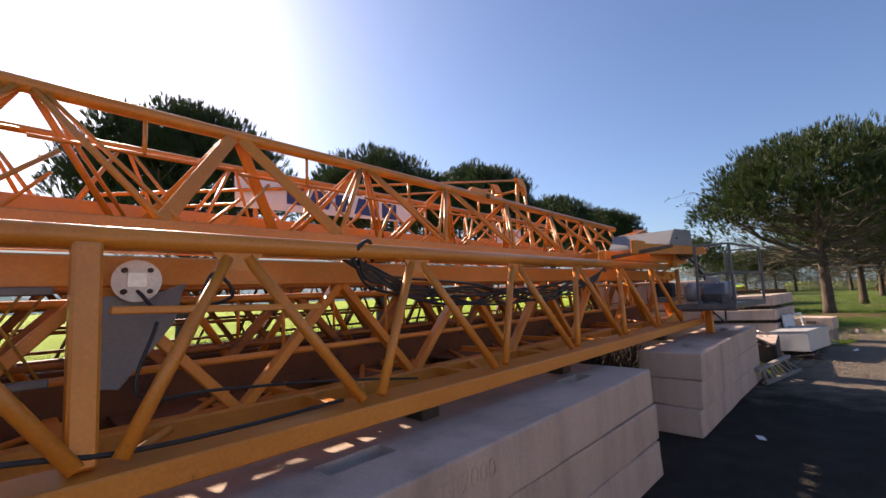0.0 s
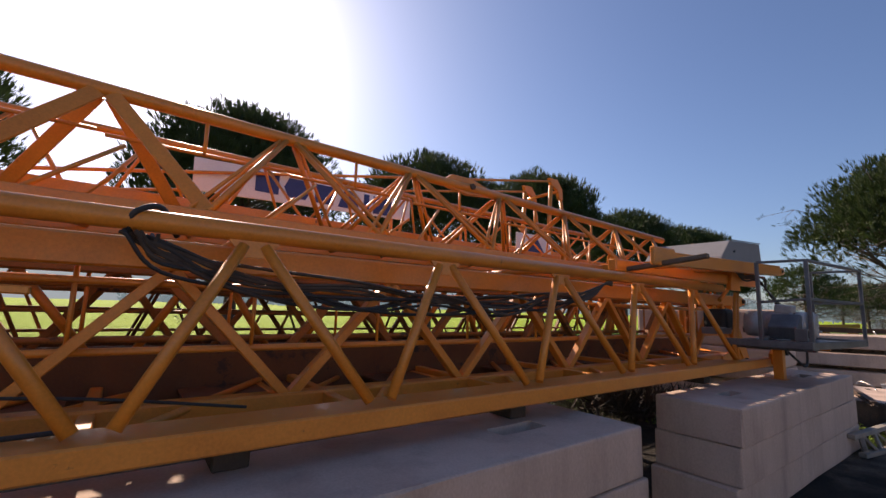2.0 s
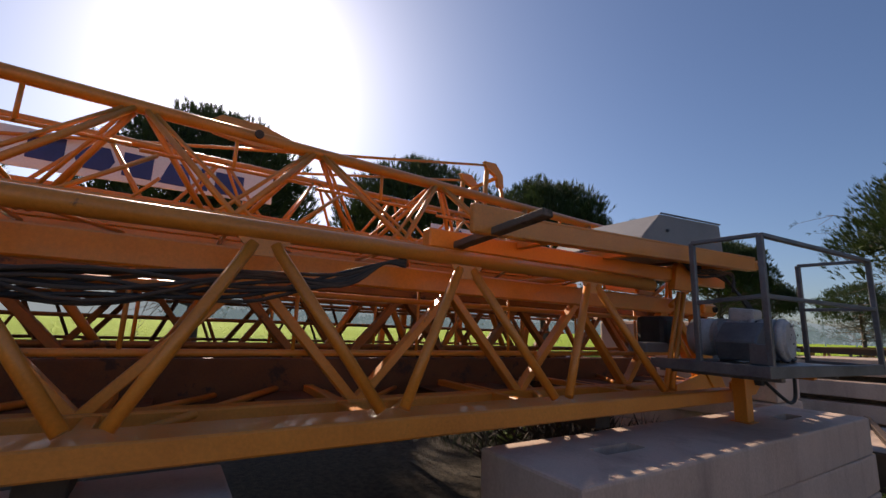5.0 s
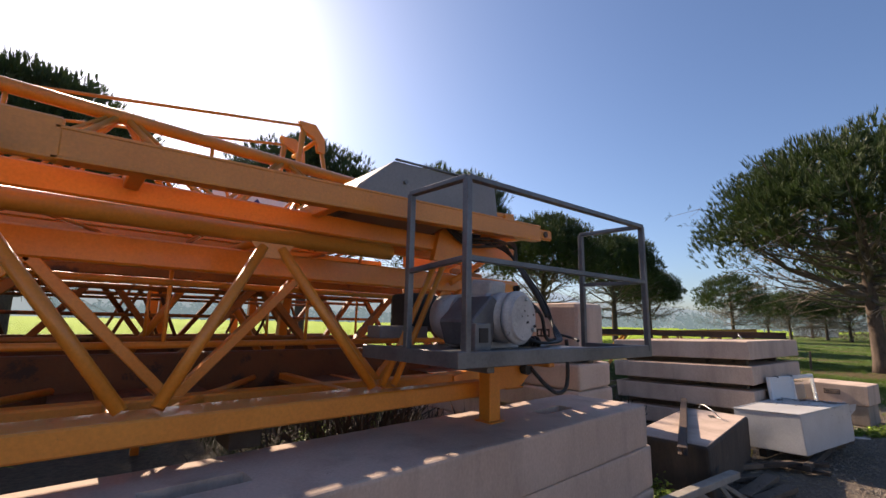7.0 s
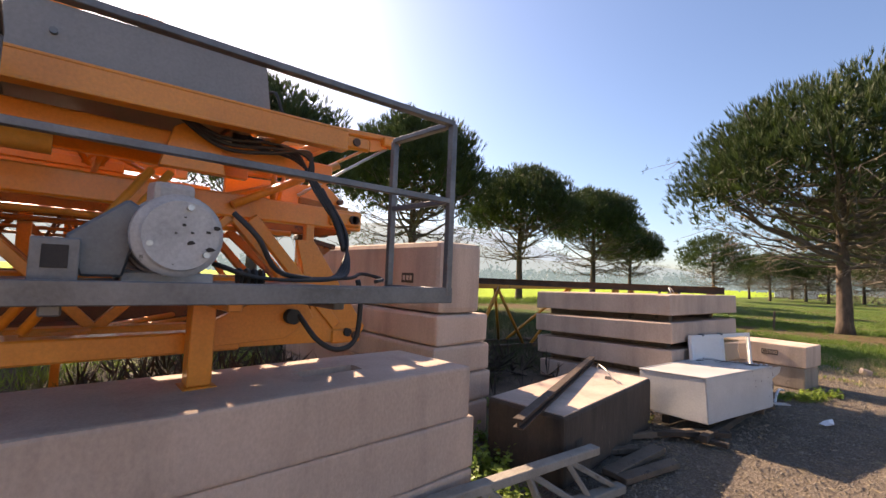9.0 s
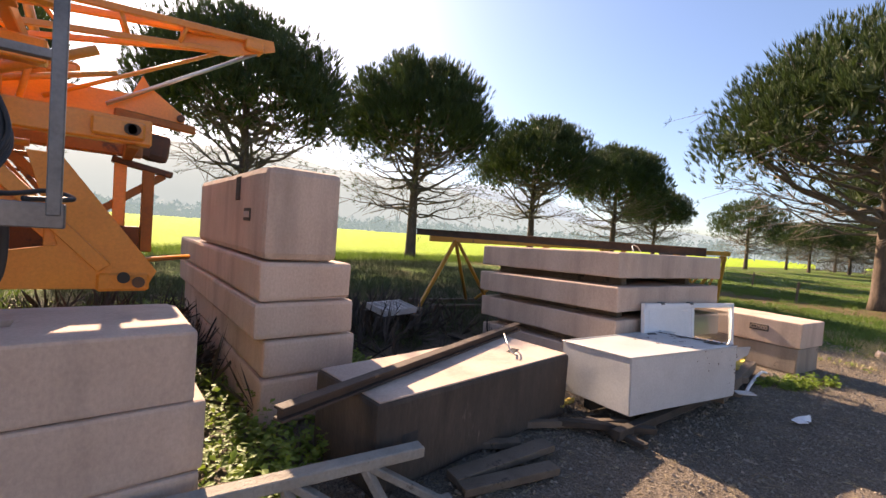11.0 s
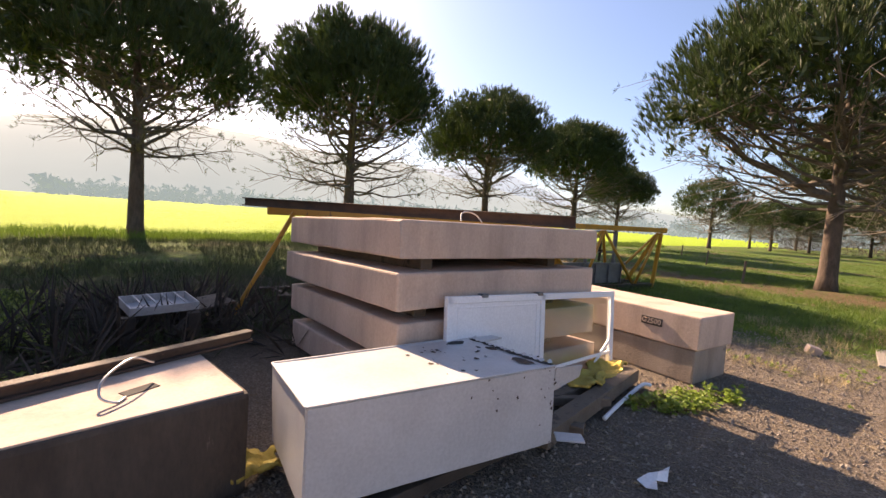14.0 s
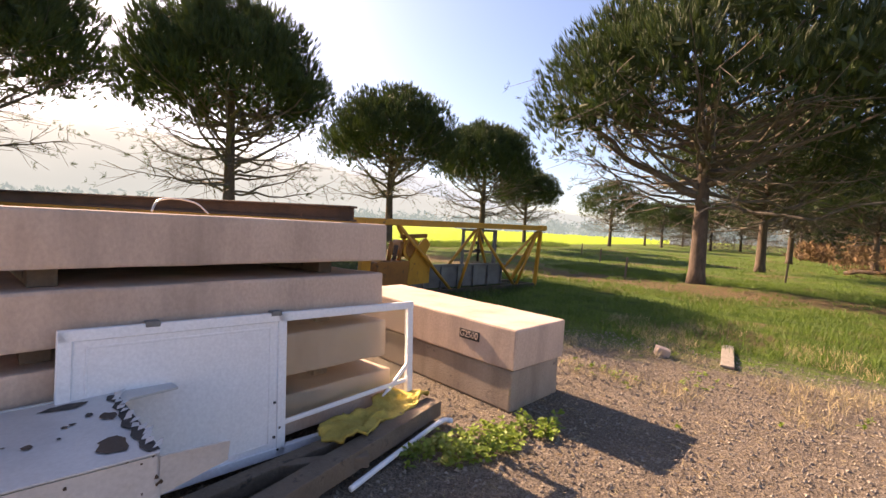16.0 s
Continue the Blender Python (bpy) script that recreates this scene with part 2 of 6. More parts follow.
def plate(name, pts, thickness, axis, mat, parent, label="", bevel=0.004):
    """A flat plate cut to an outline, given as points in space, and thickened along axis."""
    bm = bmesh.new()
    f = bm.faces.new([bm.verts.new(p) for p in pts])
    got = bmesh.ops.extrude_face_region(bm, geom=[f])
    bmesh.ops.translate(bm, verts=[v for v in got["geom"] if isinstance(v, bmesh.types.BMVert)], vec=Vector(axis) * thickness)
    bmesh.ops.recalc_face_normals(bm, faces=bm.faces)
    if bevel:
        bmesh.ops.bevel(bm, geom=list(bm.edges), offset=bevel, segments=1, affect="EDGES")
    return part(name, bm, mat, parent, label)


def hose(name, pts, r, mat, parent, label="", sides=8, steps=8):
    """A round flexible line through the points."""
    p = [Vector(q) for q in pts]
    p = [2 * p[0] - p[1], *p, 2 * p[-1] - p[-2]]
    line = []
    for i in range(1, len(p) - 2):
        for k in range(steps):
            t = k / steps
            a, b, c, d = p[i - 1:i + 3]
            line.append(0.5 * (2 * b + (c - a) * t + (2 * a - 5 * b + 4 * c - d) * t * t + (3 * b - a - 3 * c + d) * t ** 3))
    line.append(p[-2])
    bm = bmesh.new()
    sweep(bm, line, [r] * len(line), sides)
    return part(name, bm, mat, parent, label, smooth=True)


def sweep(bm, line, radii, sides=6):
    rings = []
    x = Vector((0.3, 0.2, 1)).cross(line[1] - line[0])
    for i, q in enumerate(line):
        d = (line[min(i + 1, len(line) - 1)] - line[max(i - 1, 0)]).normalized()
        x = (x - d * x.dot(d)).normalized()
        y = d.cross(x)
        rings.append([bm.verts.new(q + (x * math.cos(a) + y * math.sin(a)) * radii[i]) for a in (2 * math.pi * k / sides for k in range(sides))])
    for a, b in zip(rings, rings[1:]):
        for k in range(sides):
            bm.faces.new((a[k], a[(k + 1) % sides], b[(k + 1) % sides], b[k]))
    bm.faces.new(rings[0][::-1])
    bm.faces.new(rings[-1])


def soup(name, tris, mat, parent=None, label=""):
    """A mesh of loose triangles from an array (n, 3, 3)."""
    n = len(tris)
    me = bpy.data.meshes.new(name)
    me.vertices.add(3 * n)
    me.vertices.foreach_set("co", np.ascontiguousarray(tris, dtype=np.float32).ravel())
    me.loops.add(3 * n)
    me.loops.foreach_set("vertex_index", np.arange(3 * n, dtype=np.int32))
    me.polygons.add(n)
    me.polygons.foreach_set("loop_start", np.arange(0, 3 * n, 3, dtype=np.int32))
    me.update(calc_edges=True)
    me.materials.append(mat)
    ob = new(name, me)
    if parent is not None:
        ob.parent = parent
    return tagged(ob, label) if label else ob


def lettering(name, text, size, m, mat, parent, depth=0.006):
    c = bpy.data.curves.new(name, "FONT")
    c.body, c.size, c.extrude, c.align_x, c.align_y = text, size, depth, "CENTER", "CENTER"
    tmp = bpy.data.objects.new(name, c)
    scene.collection.objects.link(tmp)
    bpy.context.view_layer.update()
    me = bpy.data.meshes.new_from_object(tmp.evaluated_get(bpy.context.evaluated_depsgraph_get()))
    bpy.data.objects.remove(tmp)
    me.materials.clear()
    me.materials.append(mat)
    o = ORIGIN[parent.name]
    me.transform(Matrix.Translation(-o) @ m)
    ob = new(name, me)
    ob.parent = parent
    return ob


# ---- ground, field, hills ----
def ground_material():
    m = bpy.data.materials.new("yard_grass_and_field")
    m.use_nodes = True
    n, l = m.node_tree.nodes, m.node_tree.links
    b = n["Principled BSDF"]
    co = n.new("ShaderNodeTexCoord")
    sep = n.new("ShaderNodeSeparateXYZ")
    l.new(co.outputs["Object"], sep.inputs[0])

    def tex(s, d=6, r=0.62):
        t = n.new("ShaderNodeTexNoise")
        t.inputs["Scale"].default_value, t.inputs["Detail"].default_value, t.inputs["Roughness"].default_value = s, d, r
        l.new(co.outputs["Object"], t.inputs["Vector"])
        return t.outputs[0]

    def calc(op, a, c):
        x = n.new("ShaderNodeMath")
        x.operation = op
        for sock, v in zip(x.inputs, (a, c)):
            if isinstance(v, bpy.types.NodeSocket):
                l.new(v, sock)
            else:
                sock.default_value = v
        return x.outputs[0]

    def span(v, lo, hi):
        r = n.new("ShaderNodeMapRange")
        r.inputs[1].default_value, r.inputs[2].default_value = lo, hi
        l.new(v, r.inputs[0])
        return r.outputs[0]

    def mix(f, a, c):
        x = n.new("ShaderNodeMix")
        x.data_type = "RGBA"
        for sock, v in ((x.inputs[0], f), (x.inputs[6], a), (x.inputs[7], c)):
            if isinstance(v, bpy.types.NodeSocket):
                l.new(v, sock)
            else:
                sock.default_value = v if isinstance(v, float) else (*v, 1)
        return x.outputs[2]

    big, mid, fine, grit = tex(0.35), tex(2.2), tex(14.0), tex(75.0, 4)
    wob = calc("MULTIPLY", calc("SUBTRACT", mid, 0.5), 2.6)
    # the yard: trodden gravelly earth with leaf litter
    yard = mix(span(mid, 0.3, 0.7), (0.12, 0.092, 0.069), (0.255, 0.200, 0.152))
    coarse = tex(32.0, 3)
    yard = mix(span(coarse, 0.58, 0.68), yard, (0.34, 0.285, 0.23))
    yard = mix(span(grit, 0.38, 0.62), mix(0.5, yard, (0.07, 0.058, 0.047)), mix(0.3, yard, (0.50, 0.42, 0.35)))
    yard = mix(span(fine, 0.60, 0.68), yard, (0.20, 0.135, 0.075))
    # asphalt tone along the crane, darkened to paint its shade, giving way to gravel
    shaded_tar = mix(span(mid, 0.3, 0.7), (0.038, 0.032, 0.028), (0.075, 0.063, 0.054))
    shaded_tar = mix(span(grit, 0.42, 0.62), mix(0.5, shaded_tar, (0.02, 0.018, 0.016)), shaded_tar)
    shaded_tar_edge = span(calc("ADD", sep.outputs[1], calc("MULTIPLY", calc("SUBTRACT", mid, 0.5), 5.0)), 10.6, 8.4)
    shaded_tar_edge = calc("MULTIPLY", shaded_tar_edge, span(calc("ADD", sep.outputs[0], calc("MULTIPLY", calc("SUBTRACT", mid, 0.5), 3.0)), 2.6, 1.6))
    # pale ground to the right, mostly out of view, added to bounce warm light
    pale = mix(span(mid, 0.3, 0.7), (0.30, 0.235, 0.175), (0.44, 0.355, 0.27))
    yard = mix(span(calc("ADD", sep.outputs[0], wob), 2.6, 4.2), yard, mix(span(grit, 0.4, 0.6), mix(0.5, pale, (0.14, 0.11, 0.085)), pale))
    yard = mix(shaded_tar_edge, yard, shaded_tar)
    grass = mix(span(mid, 0.3, 0.7), (0.030, 0.066, 0.009), (0.115, 0.195, 0.025))
    grass = mix(span(fine, 0.56, 0.68), grass, (0.15, 0.145, 0.05))
    grass = mix(span(big, 0.52, 0.64), grass, (0.15, 0.112, 0.055))
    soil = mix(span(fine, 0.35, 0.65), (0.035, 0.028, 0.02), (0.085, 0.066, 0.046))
    duff = mix(span(fine, 0.35, 0.65), (0.10, 0.062, 0.032), (0.19, 0.125, 0.068))
    strip = calc("MULTIPLY", span(calc("ADD", sep.outputs[1], calc("MULTIPLY", calc("SUBTRACT", mid, 0.5), 5.0)), 26.8, 28.0), span(calc("ADD", sep.outputs[1], calc("MULTIPLY", calc("SUBTRACT", mid, 0.5), 5.0)), 31.2, 30.0))
    grass = mix(calc("MULTIPLY", strip, span(fine, 0.36, 0.48)), grass, duff)
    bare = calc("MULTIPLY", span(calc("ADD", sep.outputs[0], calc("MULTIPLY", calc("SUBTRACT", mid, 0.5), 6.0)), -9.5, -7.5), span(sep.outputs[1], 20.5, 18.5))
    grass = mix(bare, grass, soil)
    field = mix(span(tex(0.06), 0.3, 0.7), (0.27, 0.40, 0.02), (0.38, 0.50, 0.03))
    field = mix(span(fine, 0.3, 0.7), mix(0.75, field, (0.18, 0.31, 0.02)), field)
    # limits of the zones, with ragged edges
    wob2 = calc("ADD", wob, calc("MULTIPLY", calc("SUBTRACT", fine, 0.5), 1.2))
    far_edge = span(calc("ADD", calc("SUBTRACT", sep.outputs[1], calc("MULTIPLY", sep.outputs[0], 0.25)), wob2), 19.6, 20.6)
    side_edge = span(calc("ADD", calc("MULTIPLY", sep.outputs[0], -1.0), wob2), 2.4, 3.6)
    right_edge = span(calc("ADD", sep.outputs[0], wob2), 24.0, 26.0)
    lawn = calc("MAXIMUM", calc("MAXIMUM", far_edge, side_edge), right_edge)
    crop = span(calc("ADD", calc("MULTIPLY", sep.outputs[0], -1.0), calc("MULTIPLY", wob, 0.3)), 19.3, 19.8)
    l.new(mix(crop, mix(lawn, yard, grass), field), b.inputs["Base Color"])
    b.inputs["Roughness"].default_value = 0.95
    b.inputs["Specular IOR Level"].default_value = 0.25
    bp = n.new("ShaderNodeBump")
    bp.inputs["Strength"].default_value, bp.inputs["Distance"].default_value = 1.0, 0.05
    l.new(calc("ADD", calc("ADD", grit, coarse), calc("ADD", fine, mid)), bp.inputs["Height"])
    l.new(bp.outputs[0], b.inputs["Normal"])
    return m


def relief(x, y):
    """Height of the ground: level in the yard, slightly uneven in the grass."""
    away = max(0.0, min(1.0, (max(-x - 3.5, y - 21.0)) / 4.0))
    return away * 0.10 * noise.noise(Vector((x * 0.35, y * 0.35, 3.0))) - 0.004


def build_ground():
    bm = bmesh.new()
    xs = [-2500, -700, -220, -90, -50] + [-36 + 1.0 * i for i in range(56)] + [28, 50, 120, 500, 2500]
    ys = [-2500, -400, -90, -40] + [-20 + 1.5 * i for i in range(56)] + [80, 110, 180, 400, 900, 2500]
    grid = [[bm.verts.new((x, y, relief(x, y) if -36 < x < 22 and -20 < y < 62 else -0.004)) for y in ys] for x in xs]
    for i in range(len(xs) - 1):
        for j in range(len(ys) - 1):
            bm.faces.new((grid[i][j], grid[i + 1][j], grid[i + 1][j + 1], grid[i][j + 1]))
    ob = part("ground", bm, ground_material(), smooth=True)
    return tagged(ob, "gravelly earth yard running into grass and a bright green crop field", "ground", kind="structure")


build_ground()


def bounce_wall():
    """A long plastered wall with a coping, out of view, added to bounce warm light."""
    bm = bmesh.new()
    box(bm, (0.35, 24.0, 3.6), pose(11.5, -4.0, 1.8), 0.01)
    w = tagged(part("wall_east", bm, PLASTER), "long pale plastered wall, unseen, added to bounce light onto the crane", "wall", kind="structure")
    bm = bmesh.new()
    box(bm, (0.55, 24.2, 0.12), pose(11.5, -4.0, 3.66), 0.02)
    part("coping", bm, CONCRETE_OLD_SHADED, w)


bounce_wall()


def hills(name, dist, top, length, mat, seed, label):
    """A long ridge beyond the field."""
    bm = bmesh.new()
    rows, cols = 9, 240
    grid = []
    for i in range(cols):
        a = radians(40 + 175 * i / (cols - 1))
        r = []
        for j in range(rows):
            d = dist + length * j / (rows - 1)
            h = top * math.sin(math.pi * 0.5 * j / (rows - 1)) * (0.45 + 0.9 * (0.35 + 0.6 * noise.noise(Vector((a * 2.6, seed, 0.3)))) + 0.10 * noise.noise(Vector((a * 9, seed, 5)))) * min(1.0, max(0.06, (a - radians(98)) * 1.8))
            r.append(bm.verts.new((d * math.cos(a) * 1.0, d * math.sin(a), h - 1.0)))
        grid.append(r)
    for i in range(cols - 1):
        for j in range(rows - 1):
            bm.faces.new((grid[i][j], grid[i][j + 1], grid[i + 1][j + 1], grid[i + 1][j]))
    return tagged(part(name, bm, mat, smooth=True), label, "hills", kind="structure")


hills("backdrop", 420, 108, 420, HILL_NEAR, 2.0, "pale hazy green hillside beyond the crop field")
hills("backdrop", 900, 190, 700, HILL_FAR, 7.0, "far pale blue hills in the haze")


def far_wood():
    """A hazy line of trees along the far side of the field."""
    rng = np.random.default_rng(5)
    tris = []
    for k in range(520):
        a = radians(88 + 92 * rng.random())
        d = 300 + 160 * rng.random()
        c = np.array([d * math.cos(a), d * math.sin(a), 0.0])
        h, w = 4 + 8 * rng.random(), 3 + 3 * rng.random()
        for q in range(26):
            p = c + np.array([rng.normal() * w * 0.5, rng.normal() * w * 0.5, h * (0.15 + 0.8 * rng.random())])
            v = rng.normal(size=(3, 3)) * w * 0.32
            tris.append(p + v)
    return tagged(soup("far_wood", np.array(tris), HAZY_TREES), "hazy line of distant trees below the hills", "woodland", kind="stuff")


far_wood()


# ---- folded tower crane ----
def zigzag(parent, tops, bottoms, r, mat, name="brace", flat=None):
    """Diagonals from each top node to its neighbours below."""
    for t in tops:
        for b in bottoms:
            if 0.2 < abs(t[1] - b[1]) < 0.95:
                if flat:
                    bar_part(name, t, b, flat[0], flat[1], mat, parent, up=(0, 1, 0.001))
                else:
                    a, c = Vector(t), Vector(b)
                    c.y += 0.10 if a.y > c.y else 0.0
                    a.y += 0.035 if c.y > a.y else -0.035
                    d = (c - a).normalized() * 0.03
                    tube_part(name, a + d, c - d, r, mat, parent)


def gusset(parent, y, z, x, up, mat=ORANGE):
    s = 1 if up else -1
    plate("gusset", [(x, y - 0.13, z), (x, y + 0.13, z), (x, y + 0.05, z + s * 0.09), (x, y - 0.05, z + s * 0.09)], 0.012, (1, 0, 0), mat, parent, bevel=0)


def outer_mast():
    c = thing("crane_mast", (-2.3, 4.2, 1.14), "orange painted steel lattice crane mast lying on concrete blocks", "crane mast")
    ya, yb = -3.2, 8.1
    tops = [3.510 + 1.264 * k for k in range(-5, 4)]
    bots = [4.151 + 1.261 * k for k in range(-5, 4)]
    # near and far faces
    for x, xt in ((-1.385, -1.62), (-3.35, -3.12)):
        bar_part("bottom_chord", (x, ya, 1.205), (x, 9.0 if x > -2 else yb, 1.205), 0.125, 0.11, ORANGE, c, bevel=0.01)
        tube_part("top_chord", (xt, ya, 2.175), (xt, yb + 0.05, 2.175), 0.052, ORANGE, c, sides=16)
        zigzag(c, [(xt, y, 2.13) for y in tops], [(x - (0.02 if x > -2 else -0.02), y, 1.26) for y in bots], 0.031, ORANGE)
        if x > -2:
            for y in tops:
                gusset(c, y, 2.13, xt + 0.01, False)
    # ledge inside the bottom chord and cross members
    for x, w, z in ((-1.56, 0.2, 1.235), (-3.2, 0.18, 1.235)):
        bar_part("ledge", (x, ya, z), (x, yb, z), w, 0.02, ORANGE if x > -2 else SHADED_BROWN_STEEL, c, bevel=0.003)
    for y in bots:
        bar_part("cross_beam", (-1.45, y, 1.19), (-3.29, y, 1.19), 0.07, 0.07, ORANGE, c)
        tube_part("floor_brace", (-1.45, y, 1.2), (-3.29, y + 1.295, 1.2), 0.024, ORANGE, c, sides=8)
    for y in tops[::2]:
        tube_part("cross_tube", (-1.62, y, 2.18), (-3.12, y, 2.18), 0.03, ORANGE, c, sides=8)
    # head post with the slewing disc
    bar_part("post", (-1.5, 0.37, 1.26), (-1.6, 0.37, 2.14), 0.13, 0.10, ORANGE, c, bevel=0.012, up=(0, 1, 0))
    bar_part("tie_tube", (-1.55, 0.45, 1.86), (-1.55, 1.42, 1.83), 0.035, 0.035, ORANGE, c)
    bm = bmesh.new()
    tube(bm, (-1.93, 0.61, 2.0), (-1.88, 0.60, 2.0), 0.105, 28)
    d = part("pulley_disc", bm, ALU, c, "bare metal disc with four bolts")
    for k in range(4):
        a = radians(45 + 90 * k)
        tube_part("bolt", (-1.89, 0.60 + 0.075 * math.cos(a), 2.0 + 0.075 * math.sin(a)), (-1.862, 0.60 + 0.075 * math.cos(a), 2.0 + 0.075 * math.sin(a)), 0.014, RUSTY, d, sides=6)
    plate("name_plate", [(-1.878, 0.56, 1.97), (-1.878, 0.65, 1.97), (-1.878, 0.65, 2.04), (-1.878, 0.56, 2.04)], 0.006, (1, 0, 0), BARE_STEEL, d, bevel=0)
    plate("arm_plate", [(-1.95, 0.36, 1.90), (-1.95, 0.40, 1.50), (-1.95, 0.55, 1.47), (-1.95, 0.78, 1.78), (-1.95, 0.83, 1.99), (-1.95, 0.66, 1.92), (-1.95, 0.5, 1.93)], 0.02, (1, 0, 0), GREY_PAINT, c, "worn grey steel arm plate")
    # expanded-metal guard
    for k in range(15):
        for s_ in (1, -1):
            y0 = -1.0 + 0.075 * k
            tube_part("mesh_strand", (-2.0, y0, 1.55 if s_ > 0 else 1.95), (-2.0, y0 + 0.22, 1.95 if s_ > 0 else 1.55), 0.006, YELLOW, c, sides=4)
    for z in (1.54, 1.96):
        bar_part("mesh_frame", (-2.0, -1.02, z), (-2.0, 0.30, z), 0.03, 0.04, GREY_STEEL, c)
    # end plates and prop foot
    for d in (0.0, 0.09):
        tube_part("end_brace", (-1.60, 8.56 + d, 2.13), (-1.46, 8.02 + d, 1.27), 0.022, ORANGE, c, sides=10)
    bar_part("end_post", (-3.27, 8.02, 1.26), (-3.12, 8.02, 2.14), 0.09, 0.08, ORANGE, c, up=(0, 1, 0))
    bar_part("prop_leg", (-1.21, 8.77, 1.015), (-1.21, 8.77, 1.42), 0.11, 0.11, ORANGE, c, up=(0, 1, 0))
    bar_part("foot_plate", (-1.21, 8.77, 0.995), (-1.21, 8.77, 1.015), 0.16, 0.15, ORANGE, c, up=(0, 1, 0), bevel=0.003)
    plate("end_gusset", [(-1.3, 8.85, 1.18), (-1.3, 9.25, 1.2), (-1.3, 9.42, 1.32), (-1.3, 9.34, 1.46), (-1.3, 9.1, 1.44), (-1.3, 8.85, 1.32)], 0.05, (-1, 0, 0), ORANGE, c)
    tube_part("pin", (-1.24, 9.27, 1.33), (-1.42, 9.27, 1.33), 0.045, RUBBER, c, sides=14)
    # timber packing added between mast and blocks, coloured dark for the shaded gap
    for y in (2.2, 4.1, 7.2):
        bar_part("packing_timber", (-1.46, y, 1.092), (-1.70, y, 1.092), 0.16, 0.115, DEAD_WOOD, c, "packing timber coloured dark like the shaded gap")
    return c


def inner_mast():
    c = thing("inner_crane_mast", (-2.6, 4.5, 1.2), "orange telescoping lattice mast lying inside the outer mast", "crane mast")
    ya, yb = -3.0, 10.2
    tops = [3.361 + 1.442 * k for k in range(-4, 5)]
    bots = [4.08 + 1.442 * k for k in range(-4, 5)]
    # the far side takes the darker copies, standing for the shade in there
    for x in (-2.13, -2.95):
        bar_part("top_chord", (x, ya, 2.06), (x, yb, 2.06), 0.11, 0.17, ORANGE if x > -2.5 else DIRTY_SHADED_ORANGE, c, bevel=0.012)
        bar_part("bottom_chord", (x, ya, 1.17 if x > -2.5 else 1.27), (x, yb, 1.13 if x > -2.5 else 1.23), 0.14, 0.17 if x > -2.5 else 0.36, ORANGE if x > -2.5 else SHADED_BROWN_STEEL, c, bevel=0.012)
        zigzag(c, [(x, y, 1.99) for y in tops if y < yb], [(x, y, 1.2) for y in bots if y < yb], 0.0, ORANGE if x > -2.5 else DIRTY_SHADED_ORANGE, flat=(0.085, 0.06))
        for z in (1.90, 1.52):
            tube_part("rail", (x - 0.05, ya, z), (x - 0.05, yb - 0.6, z), 0.022, ORANGE if x > -2.5 else DIRTY_SHADED_ORANGE, c, sides=8)
        for k in range(14):
            y = ya + 0.9 * k
            tube_part("stanchion", (x - 0.05, y, 1.5), (x - 0.05, y, 1.98), 0.013, ORANGE, c, sides=6)
    for y in bots:
        if y < yb:
            bar_part("cross_beam", (-2.13, y, 1.15), (-2.95, y, 1.15), 0.06, 0.06, ORANGE, c)
            tube_part("floor_brace", (-2.13, y, 1.17), (-2.95, y + 0.72, 1.17), 0.02, ORANGE, c, sides=8)
            bar_part("deck_plate", (-2.52, y - 0.55, 1.17), (-2.52, y + 0.3, 1.17), 0.72, 0.012, SHADED_BROWN_STEEL, c, bevel=0)
    # head plates
    plate("head_plate", [(-2.04, 9.2, 1.04), (-2.04, 10.2, 1.02), (-2.04, 10.26, 1.14), (-2.04, 9.75, 1.85), (-2.04, 9.6, 1.85), (-2.04, 9.75, 1.3), (-2.04, 9.2, 1.2)], 0.04, (-1, 0, 0), ORANGE, c)
    # dark discs paint the shade inside the pin holes
    for z in (2.06, 1.1):
        bm = bmesh.new()
        tube(bm, (-2.0, 10.08, z), (-2.07, 10.08, z), 0.035, 14)
        part("pin_hole", bm, DARK_HOLE, c)
    # far end: pin eyes, greasy hinge box, shaped foot plate and end frame
    e = -3.0
    plate("foot_plate", [(e, 9.3, 2.46), (e, 10.11, 2.50), (e, 10.18, 2.67), (e, 10.23, 2.59), (e, 10.46, 2.42), (e, 10.50, 2.35), (e, 10.32, 2.29), (e, 9.3, 2.30)], 0.04, (-1, 0, 0), ORANGE, c, "shaped orange foot plate")
    bar_part("pin_arm", (e, 10.0, 2.33), (e, 10.58, 2.29), 0.05, 0.07, DIRTY_SHADED_ORANGE, c, bevel=0.012)
    tube_part("pin", (e + 0.06, 10.46, 2.37), (e - 0.1, 10.46, 2.37), 0.03, GREASY, c)
    bm = bmesh.new()
    box(bm, (0.16, 0.2, 0.24), pose(e - 0.10, 10.30, 2.10, -6, 0, 0), 0.05)
    part("hinge_box", bm, GREASY, c, "black greasy hinge box")
    bar_part("guide_bar", (e + 0.03, 9.2, 2.20), (e + 0.03, 10.25, 2.03), 0.07, 0.07, GREASY, c)
    bar_part("slide_plate", (e, 10.0, 1.95), (e, 10.42, 1.87), 0.12, 0.05, GREASY, c)
    for y in (10.06, 10.25):
        bar_part("end_post", (e, y, 1.2), (e, y, 1.92), 0.09, 0.085, ORANGE if y < 10.2 else DIRTY_SHADED_ORANGE, c, up=(0, 1, 0))
    bar_part("end_brace", (e, 9.35, 1.95), (e, 10.2, 1.2), 0.06, 0.07, DIRTY_SHADED_ORANGE, c)
    bar_part("end_brace", (e, 10.36, 1.86), (e, 9.6, 1.25), 0.05, 0.06, DIRTY_SHADED_ORANGE, c)
